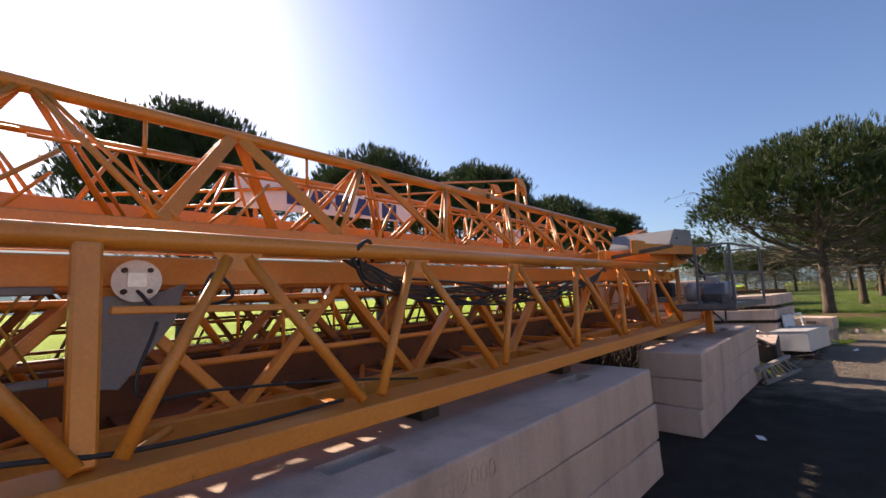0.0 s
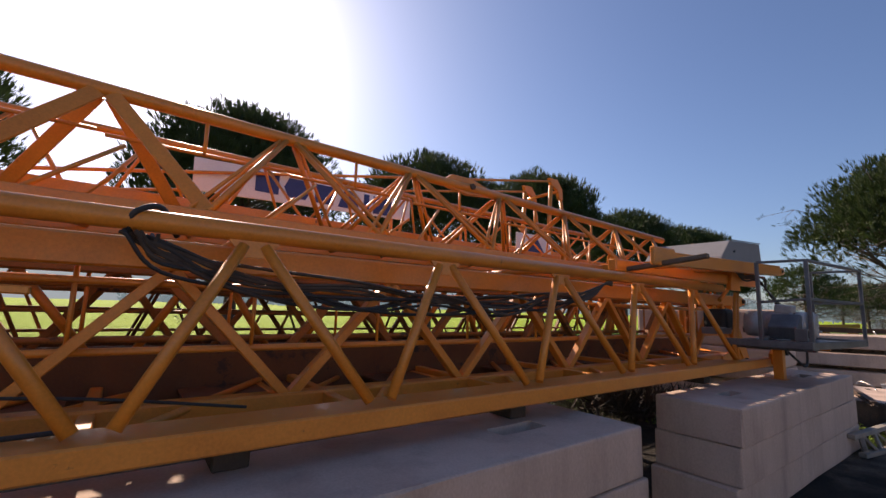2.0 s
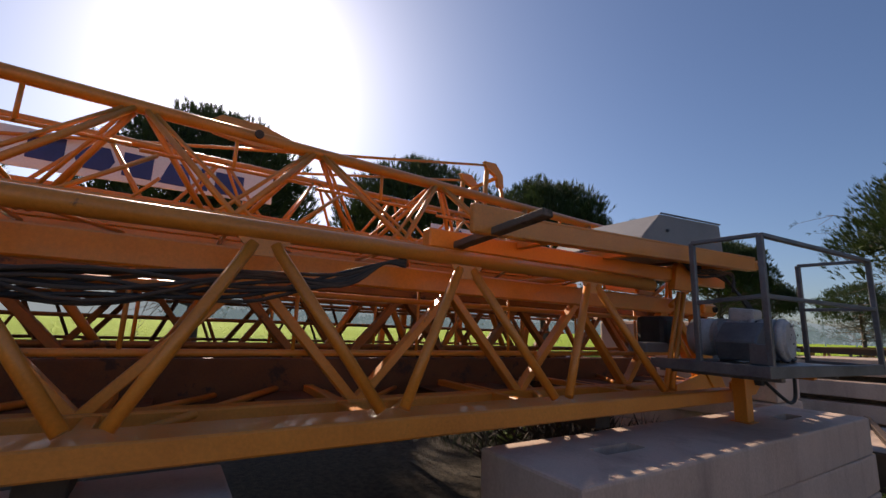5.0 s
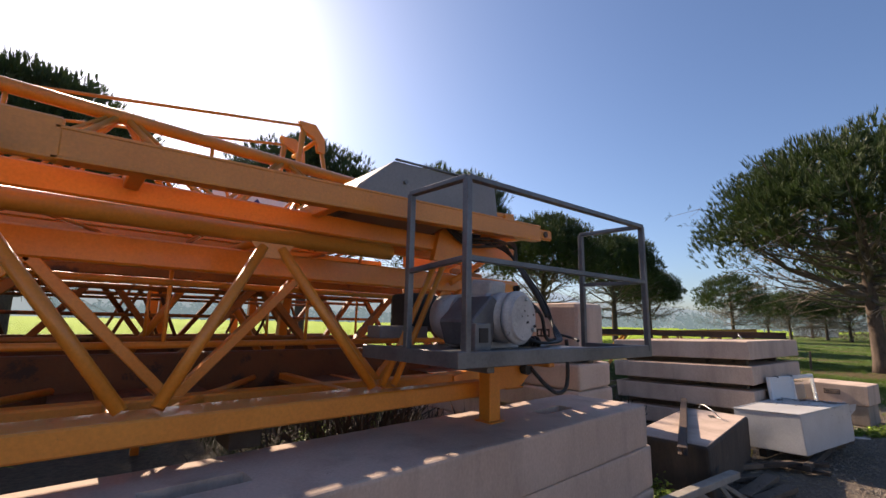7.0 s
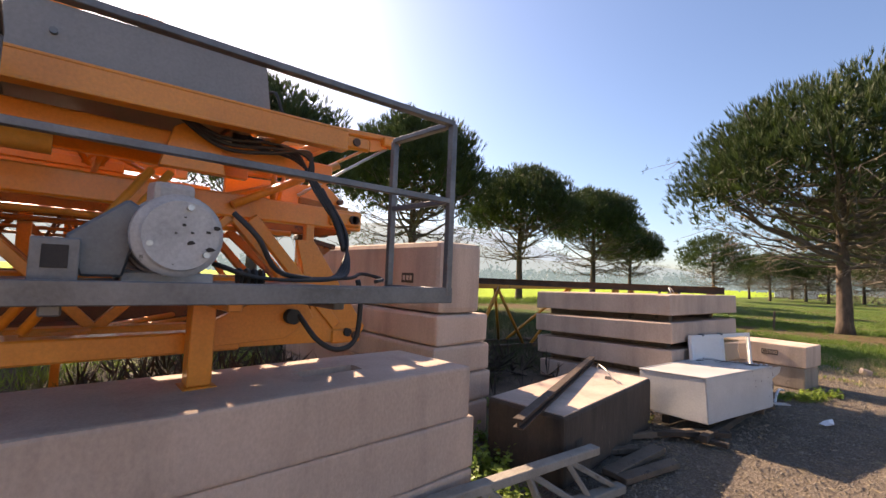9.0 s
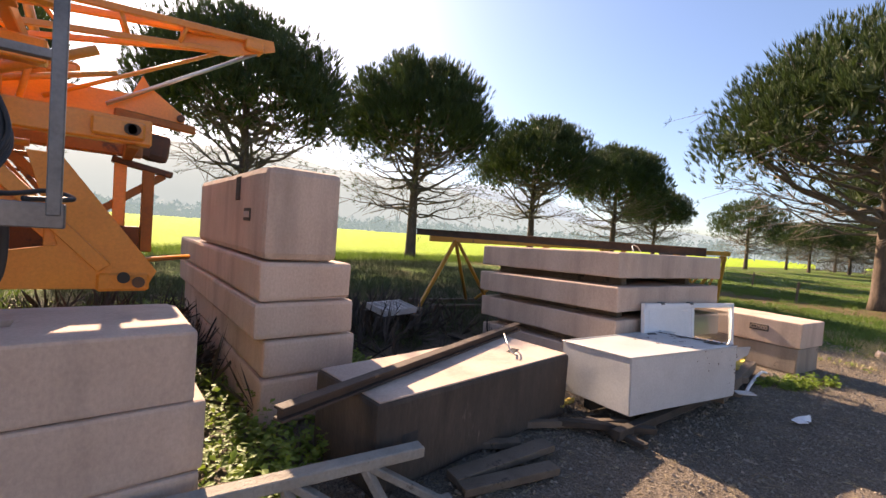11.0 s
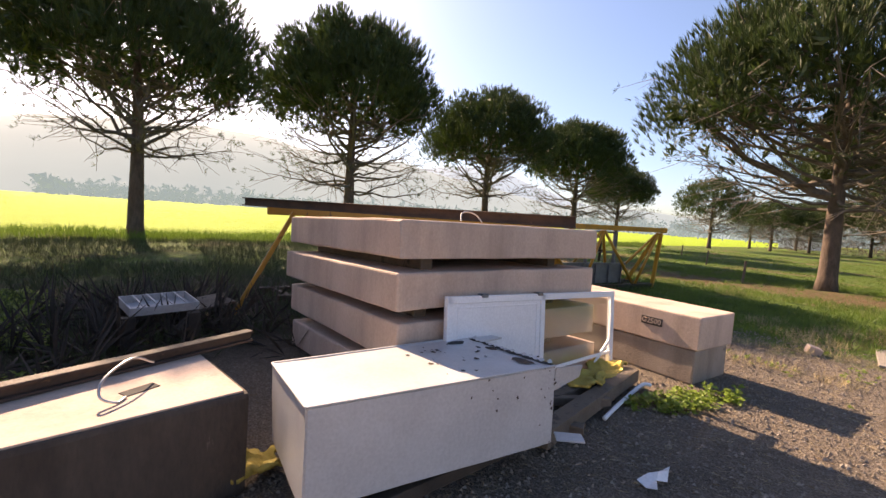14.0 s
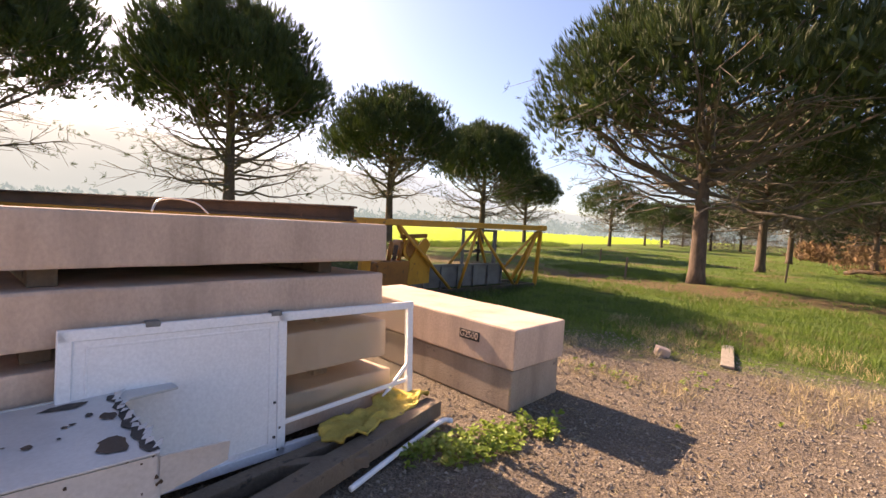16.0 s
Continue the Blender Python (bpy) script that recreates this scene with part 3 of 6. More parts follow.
    plate("corner_plate", [(e + 0.03, 9.9, 1.24), (e + 0.03, 10.28, 1.22), (e + 0.03, 10.24, 1.5), (e + 0.03, 10.16, 1.32)], 0.03, (-1, 0, 0), ORANGE, c)
    bar_part("end_box", (e + 0.02, 9.5, 1.08), (e + 0.02, 10.17, 1.07), 0.16, 0.17, ORANGE, c, bevel=0.012)
    bm = bmesh.new()
    box(bm, (0.01, 0.16, 0.05), pose(e + 0.106, 9.98, 1.08), 0.012)
    part("slot", bm, DARK_HOLE, c)
    bar_part("end_tie", (-2.13, 10.1, 2.0), (e, 10.1, 2.0), 0.07, 0.1, DIRTY_SHADED_ORANGE, c)
    bar_part("end_tie", (-2.13, 10.1, 1.14), (e, 10.1, 1.14), 0.07, 0.1, DIRTY_SHADED_ORANGE, c)
    # near end: upright, eye block with a dark pin
    bar_part("end_post", (-2.1, 9.72, 1.2), (-2.1, 9.72, 1.98), 0.07, 0.07, ORANGE, c, up=(0, 1, 0))
    bar_part("web_brace", (-2.06, 9.25, 1.98), (-2.05, 9.98, 1.16), 0.07, 0.085, ORANGE, c)
    for z, y in ((2.06, 10.1), (1.07, 10.16)):
        bar_part("eye_block", (-2.1, y - 0.22, z), (-2.1, y + 0.06, z), 0.15, 0.12, ORANGE, c, bevel=0.015)
        tube_part("pin", (-2.0, y, z), (-2.2, y, z), 0.036, GREASY, c)
    return c


def far_mast():
    """The folded part of the mast that lies behind, seen through the first."""
    c = thing("folded_mast_section", (-4.3, 4, 1.1), "orange lattice mast section folded behind the first", "crane mast")
    ya, yb = -3.0, 9.3
    for x in (-3.75, -4.85):
        bar_part("top_chord", (x, ya, 2.12), (x, yb, 2.12), 0.1, 0.1, DIRTY_SHADED_ORANGE, c, bevel=0.01)
        bar_part("bottom_chord", (x, ya, 1.24), (x, yb, 1.24), 0.12, 0.34, SHADED_BROWN_STEEL, c, bevel=0.01)
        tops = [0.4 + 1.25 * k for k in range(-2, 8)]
        zigzag(c, [(x, y, 2.08) for y in tops], [(x, y + 0.625, 1.2) for y in tops], 0.0, DIRTY_SHADED_ORANGE, flat=(0.06, 0.05))
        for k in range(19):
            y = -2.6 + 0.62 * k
            tube_part("lacing", (x - 0.12, y, 1.35), (x - 0.12, y + (0.3 if k % 2 else -0.3), 2.08), 0.015, SHADED_BROWN_STEEL if k % 3 else DIRTY_SHADED_ORANGE, c, sides=6)
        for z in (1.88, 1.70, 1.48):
            tube_part("rail", (x, ya, z), (x, yb, z), 0.016, DIRTY_SHADED_ORANGE, c, sides=8)
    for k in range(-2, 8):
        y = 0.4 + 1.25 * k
        bar_part("cross_beam", (-3.75, y, 1.14), (-4.85, y, 1.14), 0.06, 0.06, DIRTY_SHADED_ORANGE, c)
    # cover added to keep low sun out of the mast; no such deck known
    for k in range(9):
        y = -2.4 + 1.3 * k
        bar_part("deck_plate", (-4.3, y - 0.62, 2.185), (-4.3, y + 0.62, 2.185), 1.02, 0.012, DIRTY_SHADED_ORANGE, c, bevel=0)
    for y in (0.5, 5.0, 9.0):
        bar_part("rest_timber", (-3.5, y, 1.03), (-5.1, y, 1.03), 0.18, 0.14, OLD_WOOD, c)
    return c


def jib(name, label, xc, half, ytop, zt0, slope, zb, y0, y1, nodes, r=0.05, extra=True):
    """A triangular lattice jib: one chord above, two below, diagonals on both sides and rungs below."""
    c = thing(name, (xc, (y0 + y1) / 2, zb), label, "crane jib")
    zt = lambda y: zt0 - slope * y  # noqa: E731
    tube_part("top_chord", (xc, y0, zt(y0)), (xc, y1, zt(y1)), r, ORANGE, c, sides=16)
    mids = [(a + b) / 2 for a, b in zip(nodes, nodes[1:])]
    for s in (1, -1):
        bar_part("bottom_chord", (xc + s * half, y0, zb), (xc + s * half, y1, zb), 0.07, 0.09, ORANGE, c, bevel=0.008)
        for y in nodes:
            for m in mids:
                if extra and abs(m - y) < 0.8 and abs(y - 1.45) < 0.1:
                    bar_part("flat_strut", (xc + s * 0.03, y + (0.04 if m > y else -0.04), zt(y) - 0.03), (xc + s * half, m, zb + 0.04), 0.10, 0.025, ORANGE, c, up=(1, 0, 0))
                elif abs(m - y) < 0.8:
                    if extra:
                        tube_part("brace", (xc + s * 0.05, y + (0.10 if m > y else -0.10), zt(y) - 0.05), (xc + s * half, m + (0.11 if m > y else -0.11), zb + 0.04), r * 0.30, ORANGE, c, sides=6)
                    tube_part("brace", (xc + s * 0.03, y + (0.04 if m > y else -0.04), zt(y) - 0.03), (xc + s * half, m, zb + 0.04), r * 0.46, ORANGE, c, sides=8)
            if extra:
                tube_part("sub_brace", (xc + s * half * 0.5, y + 0.16, (zt(y) + zb) / 2), (xc + s * half, y - 0.25, zb + 0.04), r * 0.28, ORANGE, c, sides=6)
    for m in mids:
        tube_part("rung", (xc + half, m, zb), (xc - half, m, zb), r * 0.4, ORANGE, c, sides=8)
        tube_part("rung_brace", (xc + half, m, zb), (xc - half, m + 0.62, zb), r * 0.32, ORANGE, c, sides=8)
        if not extra:
            continue
        tube_part("hanger", (xc, m, zt(m) - 0.03), (xc, m, zt(m) - 0.32), r * 0.3, ORANGE, c, sides=6)
        tube_part("tie_rod", (xc, m - 0.62, zt(m) - 0.31), (xc, m + 0.62, zt(m) - 0.31), r * 0.3, ORANGE, c, sides=6)
    return c


outer_mast()
inner_mast()
far_mast()
near_nodes = [-2.4, -1.1, 0.17, 1.45, 2.75, 4.03, 5.33, 6.58, 7.82, 8.95]
j1 = jib("crane_jib", "orange steel lattice jib folded flat on top of the mast", -2.95, 0.56, 0, 3.305, 0.021, 2.36, -3.2, 9.3, near_nodes, 0.052)
plate("hinge_plate", [(-2.93, 4.45, 3.24), (-2.93, 4.55, 3.32), (-2.93, 4.85, 3.32), (-2.93, 5.2, 3.22), (-2.93, 5.2, 3.16), (-2.93, 4.8, 3.12), (-2.93, 4.5, 3.16)], 0.06, (-1, 0, 0), ORANGE, j1)
tube_part("hinge_pin", (-2.88, 4.83, 3.215), (-3.05, 4.83, 3.215), 0.035, RUSTY, j1, sides=14)
j2 = jib("crane_jib", "orange lattice jib section lying behind the first jib", -4.0, 0.5, 0, 3.34, 0.012, 2.45, -3.2, 8.6, [-2.0 + 0.95 * k for k in range(12)], 0.036, extra=False)
bar_part("box_beam", (-3.55, -3, 2.62), (-3.55, 9.0, 2.56), 0.07, 0.22, ORANGE, j2, bevel=0.01)
bar_part("box_beam", (-4.62, -3, 2.80), (-4.62, 9.3, 2.76), 0.08, 0.24, ORANGE, j2, bevel=0.01)


def tie_bars():
    c = thing("tie_bar_bracket", (-5.0, 8.6, 2.9), "orange tie bars ending in a bent bracket above the jib", "crane part")
    for z, x, y1 in ((4.58, -5.0, 8.85), (4.52, -5.75, 8.9)):
        tube_part("tie_bar", (x, 0.8, z - 1.5), (x, y1, z), 0.022, ORANGE, c, sides=8)
    for x in (-4.98, -5.72):
        plate("bracket", [(x, 8.72, 4.63), (x, 8.98, 4.64), (x, 9.14, 4.45), (x, 9.16, 4.22), (x, 9.04, 4.22), (x, 9.0, 4.4), (x, 8.78, 4.5)], 0.08, (-1, 0, 0), ORANGE, c)
        tube_part("bracket_leg", (x - 0.04, 9.1, 4.3), (x - 0.04, 9.4, 3.0), 0.035, ORANGE, c, sides=8)
        tube_part("bracket_leg", (x - 0.04, 8.8, 4.48), (x - 0.04, 8.7, 3.0), 0.045, ORANGE, c, sides=8)
    tube_part("cross_pin", (-4.95, 9.0, 4.38), (-5.85, 9.0, 4.38), 0.035, ORANGE, c)
    bar_part("saddle_beam", (-5.02, 7.2, 2.98), (-5.02, 9.5, 2.98), 0.1, 0.12, ORANGE, c)
    bar_part("saddle_beam", (-5.76, 7.2, 2.98), (-5.76, 9.5, 2.98), 0.1, 0.12, ORANGE, c)
    for y in (7.3, 8.3):
        bar_part("saddle_post", (-5.02, y, 1.1), (-5.02, y, 2.95), 0.09, 0.09, ORANGE, c, up=(0, 1, 0))
        bar_part("saddle_post", (-5.76, y, 0.0), (-5.76, y, 2.95), 0.09, 0.09, ORANGE, c, up=(0, 1, 0))
    return c


tie_bars()


def counterjib_beam():
    c = thing("counter_jib_frame", (-1.6, 8, 2.28), "orange steel channel beams of the counter jib", "crane part")
    for x in (-1.36, -2.66):
        bar_part("web", (x, 6.3, 2.385), (x, 9.62, 2.508), 0.02, 0.13, ORANGE, c, bevel=0.003)
        bar_part("flange", (x - 0.03, 6.3, 2.45), (x - 0.03, 9.62, 2.573), 0.09, 0.016, ORANGE, c, bevel=0.003)
        bar_part("flange", (x - 0.03, 6.3, 2.32), (x - 0.03, 9.62, 2.443), 0.09, 0.016, ORANGE, c, bevel=0.003)
        bar_part("lug", (x, 9.6, 2.5), (x, 9.8, 2.51), 0.03, 0.1, ORANGE, c, bevel=0.02)
        tube_part("lug_pin", (x + 0.03, 9.68, 2.505), (x - 0.06, 9.68, 2.505), 0.028, GREASY, c)
    bar_part("bracket_box", (-1.37, 5.9, 2.39), (-1.37, 6.33, 2.40), 0.05, 0.19, ORANGE, c, bevel=0.01)
    for y in (6.6, 7.6, 9.2):
        bar_part("cross_beam", (-1.38, y, 2.36 + 0.037 * (y - 6.3)), (-2.66, y, 2.36 + 0.037 * (y - 6.3)), 0.07, 0.09, ORANGE, c)
    bar_part("lower_beam", (-1.75, 5.8, 2.31), (-1.75, 9.7, 2.34), 0.1, 0.13, ORANGE, c, bevel=0.01)
    plate("bearing_plate", [(-1.66, 8.6, 2.18), (-1.66, 8.95, 2.18), (-1.66, 8.9, 2.42), (-1.66, 8.72, 2.46), (-1.66, 8.66, 2.42)], 0.06, (-1, 0, 0), ORANGE, c)
    bar_part("end_frame", (-1.4, 9.55, 2.5), (-2.66, 9.55, 2.5), 0.06, 0.08, ORANGE, c)
    # tapered tip frame with its stays
    tip = Vector((-2.95, 11.12, 3.21))
    for x in (-2.45, -2.8):
        bar_part("tip_chord", (x, 8.9, 2.86), tip + Vector((0, 0, 0.02)), 0.04, 0.055, ORANGE, c)
        bar_part("tip_chord", (x, 9.1, 2.62), tip + Vector((0, -0.35, -0.16)), 0.035, 0.045, ORANGE, c)
        for k in (0.12, 0.3, 0.5, 0.7):
            tube_part("tip_lacing", Vector((x, 8.9, 2.86)).lerp(tip, k), Vector((x, 9.1, 2.62)).lerp(tip + Vector((0, -0.35, -0.16)), k + 0.08), 0.016, ORANGE, c, sides=8)
    plate("tip_plate", [tip + Vector((0.03, -0.7, -0.03)), tip + Vector((0.03, 0.06, 0.05)), tip + Vector((0.03, 0.08, -0.04)), tip + Vector((0.03, -0.3, -0.2)), tip + Vector((0.03, -0.7, -0.26))], 0.03, (-1, 0, 0), ORANGE, c)
    bm = bmesh.new()
    box(bm, (0.16, 0.16, 0.1), Matrix.Translation(tip + Vector((0.02, -0.12, -0.06))), 0.02)
    part("tip_head", bm, ORANGE, c)
    tube_part("stay_tube", tip + Vector((0, -0.05, -0.08)), (-2.9, 9.95, 2.36), 0.016, BARE_STEEL, c, sides=8)
    tube_part("stay_tube", tip + Vector((0, -0.4, -0.2)), (-2.75, 9.6, 2.3), 0.016, ORANGE, c, sides=8)
    tube_part("strut", (-2.2, 9.45, 2.5), (-2.2, 9.45, 2.1), 0.022, ORANGE, c, sides=8)
    tube_part("strut", (-2.3, 9.6, 2.55), (-2.3, 9.52, 2.1), 0.018, ORANGE, c, sides=8)
    tube_part("stay_tube", (-2.0, 9.9, 2.5), (-2.0, 9.1, 2.05), 0.03, ORANGE, c)
    tube_part("stay_tube", (-2.45, 10.0, 2.5), (-2.2, 9.0, 2.1), 0.02, ORANGE, c)
    return c


counterjib_beam()


def hood():
    c = thing("winch_hood", (-2.0, 8.5, 2.5), "plain grey sheet-metal hood on the counter jib", "cover")
    prof = [(7.72, 2.50), (7.75, 2.56), (8.03, 2.80), (9.08, 2.86), (9.13, 2.52)]
    bm = bmesh.new()
    a = [bm.verts.new((-1.43, y, z)) for y, z in prof]
    b = [bm.verts.new((-2.45, y, z)) for y, z in prof]
    bm.faces.new(a)
    bm.faces.new(b[::-1])
    for i in range(5):
        j = (i + 1) % 5
        bm.faces.new((a[i], b[i], b[j], a[j]))
    bmesh.ops.recalc_face_normals(bm, faces=bm.faces)
    bmesh.ops.bevel(bm, geom=list(bm.edges), offset=0.008, segments=2, affect="EDGES")
    part("shell", bm, GREY_PAINT, c)
    bar_part("rim", (-1.425, 8.03, 2.808), (-1.425, 9.08, 2.868), 0.02, 0.012, GREY_STEEL, c, bevel=0.002)
    tube_part("latch", (-1.43, 8.12, 2.66), (-1.405, 8.12, 2.66), 0.015, GREY_STEEL, c)
    bar_part("bearer", (-1.45, 7.9, 2.485), (-2.45, 7.9, 2.485), 0.06, 0.05, GREY_STEEL, c)
    bar_part("bearer", (-1.45, 9.0, 2.505), (-2.45, 9.0, 2.525), 0.06, 0.05, GREY_STEEL, c)
    return c


hood()


def signs():
    c = thing("sign_board", (-5.1, 3.8, 3.1), "white sign board with bold dark blue block shapes on the crane", "sign")
    x = -5.08
    bm = bmesh.new()
    box(bm, (0.03, 3.1, 0.42), pose(x, 3.76, 3.38, 1.2), 0.006)
    part("board", bm, SIGN_WHITE, c)
    y = 2.92
    for k, w in enumerate((0.30, 0.36, 0.28, 0.34, 0.09, 0.32)):
        y0, z0 = y, 3.245
        slant = (0.0, 0.06, 0.0, 0.09, 0.0, 0.0)[k]
        pts = [(slant, 0), (w - slant, 0), (w, 0.13 if k == 1 else 0), (w - slant, 0.27), (slant, 0.27), (0, 0.13 if k == 1 else 0)] if k == 1 else [(0, 0), (w, 0), (w - slant, 0.27), (slant, 0.27)]
        plate("blue_shape", [(x + 0.016, y0 + p, z0 + q - 0.021 * (y0 + p - 3.76)) for p, q in pts], 0.005, (1, 0, 0), SIGN_BLUE, c, bevel=0)
        y += w + 0.07
    for yy in (2.5, 5.0):
        bar_part("sign_post", (x - 0.05, yy, 2.2), (x - 0.05, yy, 3.5), 0.05, 0.05, ORANGE, c, up=(0, 1, 0))
    d = thing("logo_board", (-4.9, 8.2, 2.9), "white board with a dark blue triangle on the crane", "sign")
    bm = bmesh.new()
    box(bm, (0.03, 1.0, 0.46), pose(-4.92, 8.15, 3.08), 0.006)
    part("board", bm, SIGN_WHITE, d)
    plate("blue_triangle", [(-4.903, 7.85, 2.88), (-4.903, 8.5, 2.88), (-4.903, 8.2, 3.28)], 0.005, (1, 0, 0), SIGN_BLUE, d, bevel=0)
    bar_part("sign_post", (-4.96, 8.15, 2.2), (-4.96, 8.15, 3.1), 0.05, 0.05, ORANGE, d, up=(0, 1, 0))


signs()


def platform():
    c = thing("service_platform", (-0.85, 8.9, 1.46), "grey steel service platform with open guard rails", "platform")
    p = {"n": (-0.665, 7.99), "f": (-0.53, 9.83), "bf": (-1.05, 9.80), "bn": (-1.14, 7.97)}
    zt, zm, z0 = 2.478, 2.03, 1.5
    for k, (x, y) in p.items():
        bar_part("post", (x, y, z0), (x, y, zt), 0.04, 0.04, GREY_STEEL, c, up=(0, 1, 0), bevel=0.004)
    for a, b in (("n", "f"), ("f", "bf"), ("n", "bn")):
        for z, w in ((zt, 0.045), (zm, 0.035)):
            if (a, z) != ("n", zm) or b == "f":
                bar_part("rail", (*p[a], z), (*p[b], z), w, 0.03, GREY_STEEL, c, bevel=0.003)
    bar_part("rail", (*p["n"], 2.03), (*p["bn"], 1.99), 0.035, 0.03, GREY_STEEL, c, bevel=0.003)
    bar_part("edge_channel", (-0.665, 7.92, 1.50), (-0.53, 9.86, 1.50), 0.035, 0.085, GREY_STEEL, c, bevel=0.004)
    bar_part("edge_channel", (-0.53, 9.83, 1.50), (-1.05, 9.80, 1.50), 0.035, 0.08, GREY_STEEL, c, bevel=0.004)
    bar_part("edge_channel", (-0.665, 7.94, 1.50), (-1.5, 7.9, 1.50), 0.035, 0.08, GREY_STEEL, c, bevel=0.004)
    plate("deck", [(-0.66, 7.96, 1.53), (-0.54, 9.3, 1.53), (-1.4, 9.3, 1.53), (-1.45, 7.96, 1.53)], 0.01, (0, 0, -1), GREY_STEEL, c, bevel=0)
    for y in (8.2, 8.77, 9.25):
        bar_part("bearer", (-0.68, y, 1.45), (-1.6, y, 1.45), 0.06, 0.06, ORANGE if y == 8.77 else GREY_STEEL, c)
    return c


platform()


def motor():
    c = thing("electric_motor", (-0.95, 8.4, 1.56), "pale grey winch motor with chipped paint on the platform", "motor")
    y, z = 8.57, 1.725

    def drum(name, x0, x1, r, mat, bev=0.02, label=""):
        bm = bmesh.new()
        tube(bm, (x0, y - 0.01, z), (x1, y, z), r, 32)
        rim = [e for e in bm.edges if len(e.link_faces) == 2 and any(len(f.verts) > 4 for f in e.link_faces)]
        bmesh.ops.bevel(bm, geom=rim, offset=bev, segments=3, affect="EDGES")
        ob = part(name, bm, mat, c, label)
        ob.data.polygons.foreach_set("use_smooth", [len(q.vertices) == 4 for q in ob.data.polygons])
        return ob

    drum("gear_case", -1.48, -1.26, 0.165, MOTOR_PAINT)
    drum("body", -1.28, -1.0, 0.156, MOTOR_PAINT, 0.012)
    drum("flange_ring", -1.01, -0.97, 0.176, MOTOR_PAINT, 0.006)
    drum("brake_band", -0.98, -0.93, 0.150, RUBBER, 0.004, "black band")
    drum("cover_drum", -0.94, -0.82, 0.161, MOTOR_PAINT, 0.008)
    cap = drum("end_cover", -0.83, -0.74, 0.167, MOTOR_PAINT, 0.028)
    for k in range(3):
        a = radians(80 + 120 * k)
        tube_part("bolt", (-0.745, y + 0.115 * math.cos(a), z + 0.115 * math.sin(a)), (-0.722, y + 0.115 * math.cos(a), z + 0.115 * math.sin(a)), 0.012, BARE_STEEL, cap, sides=8)
    rng = random.Random(4)
    for k in range(14):
        a, r = rng.uniform(0, 6.28), rng.uniform(0.03, 0.135)
        bm = bmesh.new()
        w = rng.uniform(0.004, 0.012)
        p = Vector((-0.7385, y + r * math.cos(a), z + r * math.sin(a)))
        bm.faces.new([bm.verts.new(p + Vector((0.0015, 1.6 * w * math.cos(q) * rng.uniform(0.5, 1.3), w * math.sin(q) * rng.uniform(0.5, 1.3)))) for q in (n_ * 1.047 for n_ in range(6))])
        part("paint_chip", bm, DARK_HOLE, cap, "dark chip in the paint")
    for k in range(8):
        bm = bmesh.new()
        tube(bm, (-1.27 + 0.032 * k, y, z), (-1.264 + 0.032 * k, y, z), 0.167, 28)
        part("cooling_fin", bm, MOTOR_PAINT, c)
    bm = bmesh.new()
    box(bm, (0.2, 0.16, 0.12), pose(-1.05, y, z + 0.19, 0, 6, 0), 0.025)
    part("terminal_box", bm, MOTOR_PAINT, c)
    for x in (-1.22, -0.95):
        bar_part("foot", (x, y - 0.17, 1.55), (x, y + 0.17, 1.55), 0.06, 0.045, MOTOR_PAINT, c)
    bm = bmesh.new()
    box(bm, (0.12, 0.13, 0.15), pose(-0.80, 8.2, 1.61), 0.006)
    jb = part("junction_box", bm, GREY_STEEL, c)
    bm = bmesh.new()
    box(bm, (0.01, 0.07, 0.08), pose(-0.738, 8.2, 1.62), 0.002)
    part("opening", bm, DARK_HOLE, jb)
    bm = bmesh.new()
    box(bm, (0.2, 0.42, 0.09), pose(-1.78, 8.36, 1.61, 0, 0, -4), 0.012)
    part("side_arm", bm, GREY_PAINT, c)
    plate("cowl", [(-0.85, 8.27, 1.55), (-0.85, 8.40, 1.55), (-0.85, 8.46, 1.82), (-0.85, 8.40, 1.86), (-0.85, 8.22, 1.70)], 0.3, (-1, 0, 0), GREY_STEEL, c, bevel=0.01)
    bm = bmesh.new()
    box(bm, (0.3, 0.30, 0.30), pose(-1.82, 8.55, 1.76), 0.05)
    part("gear_block", bm, RUBBER, c, "dark greasy gear block")
    return c


motor()


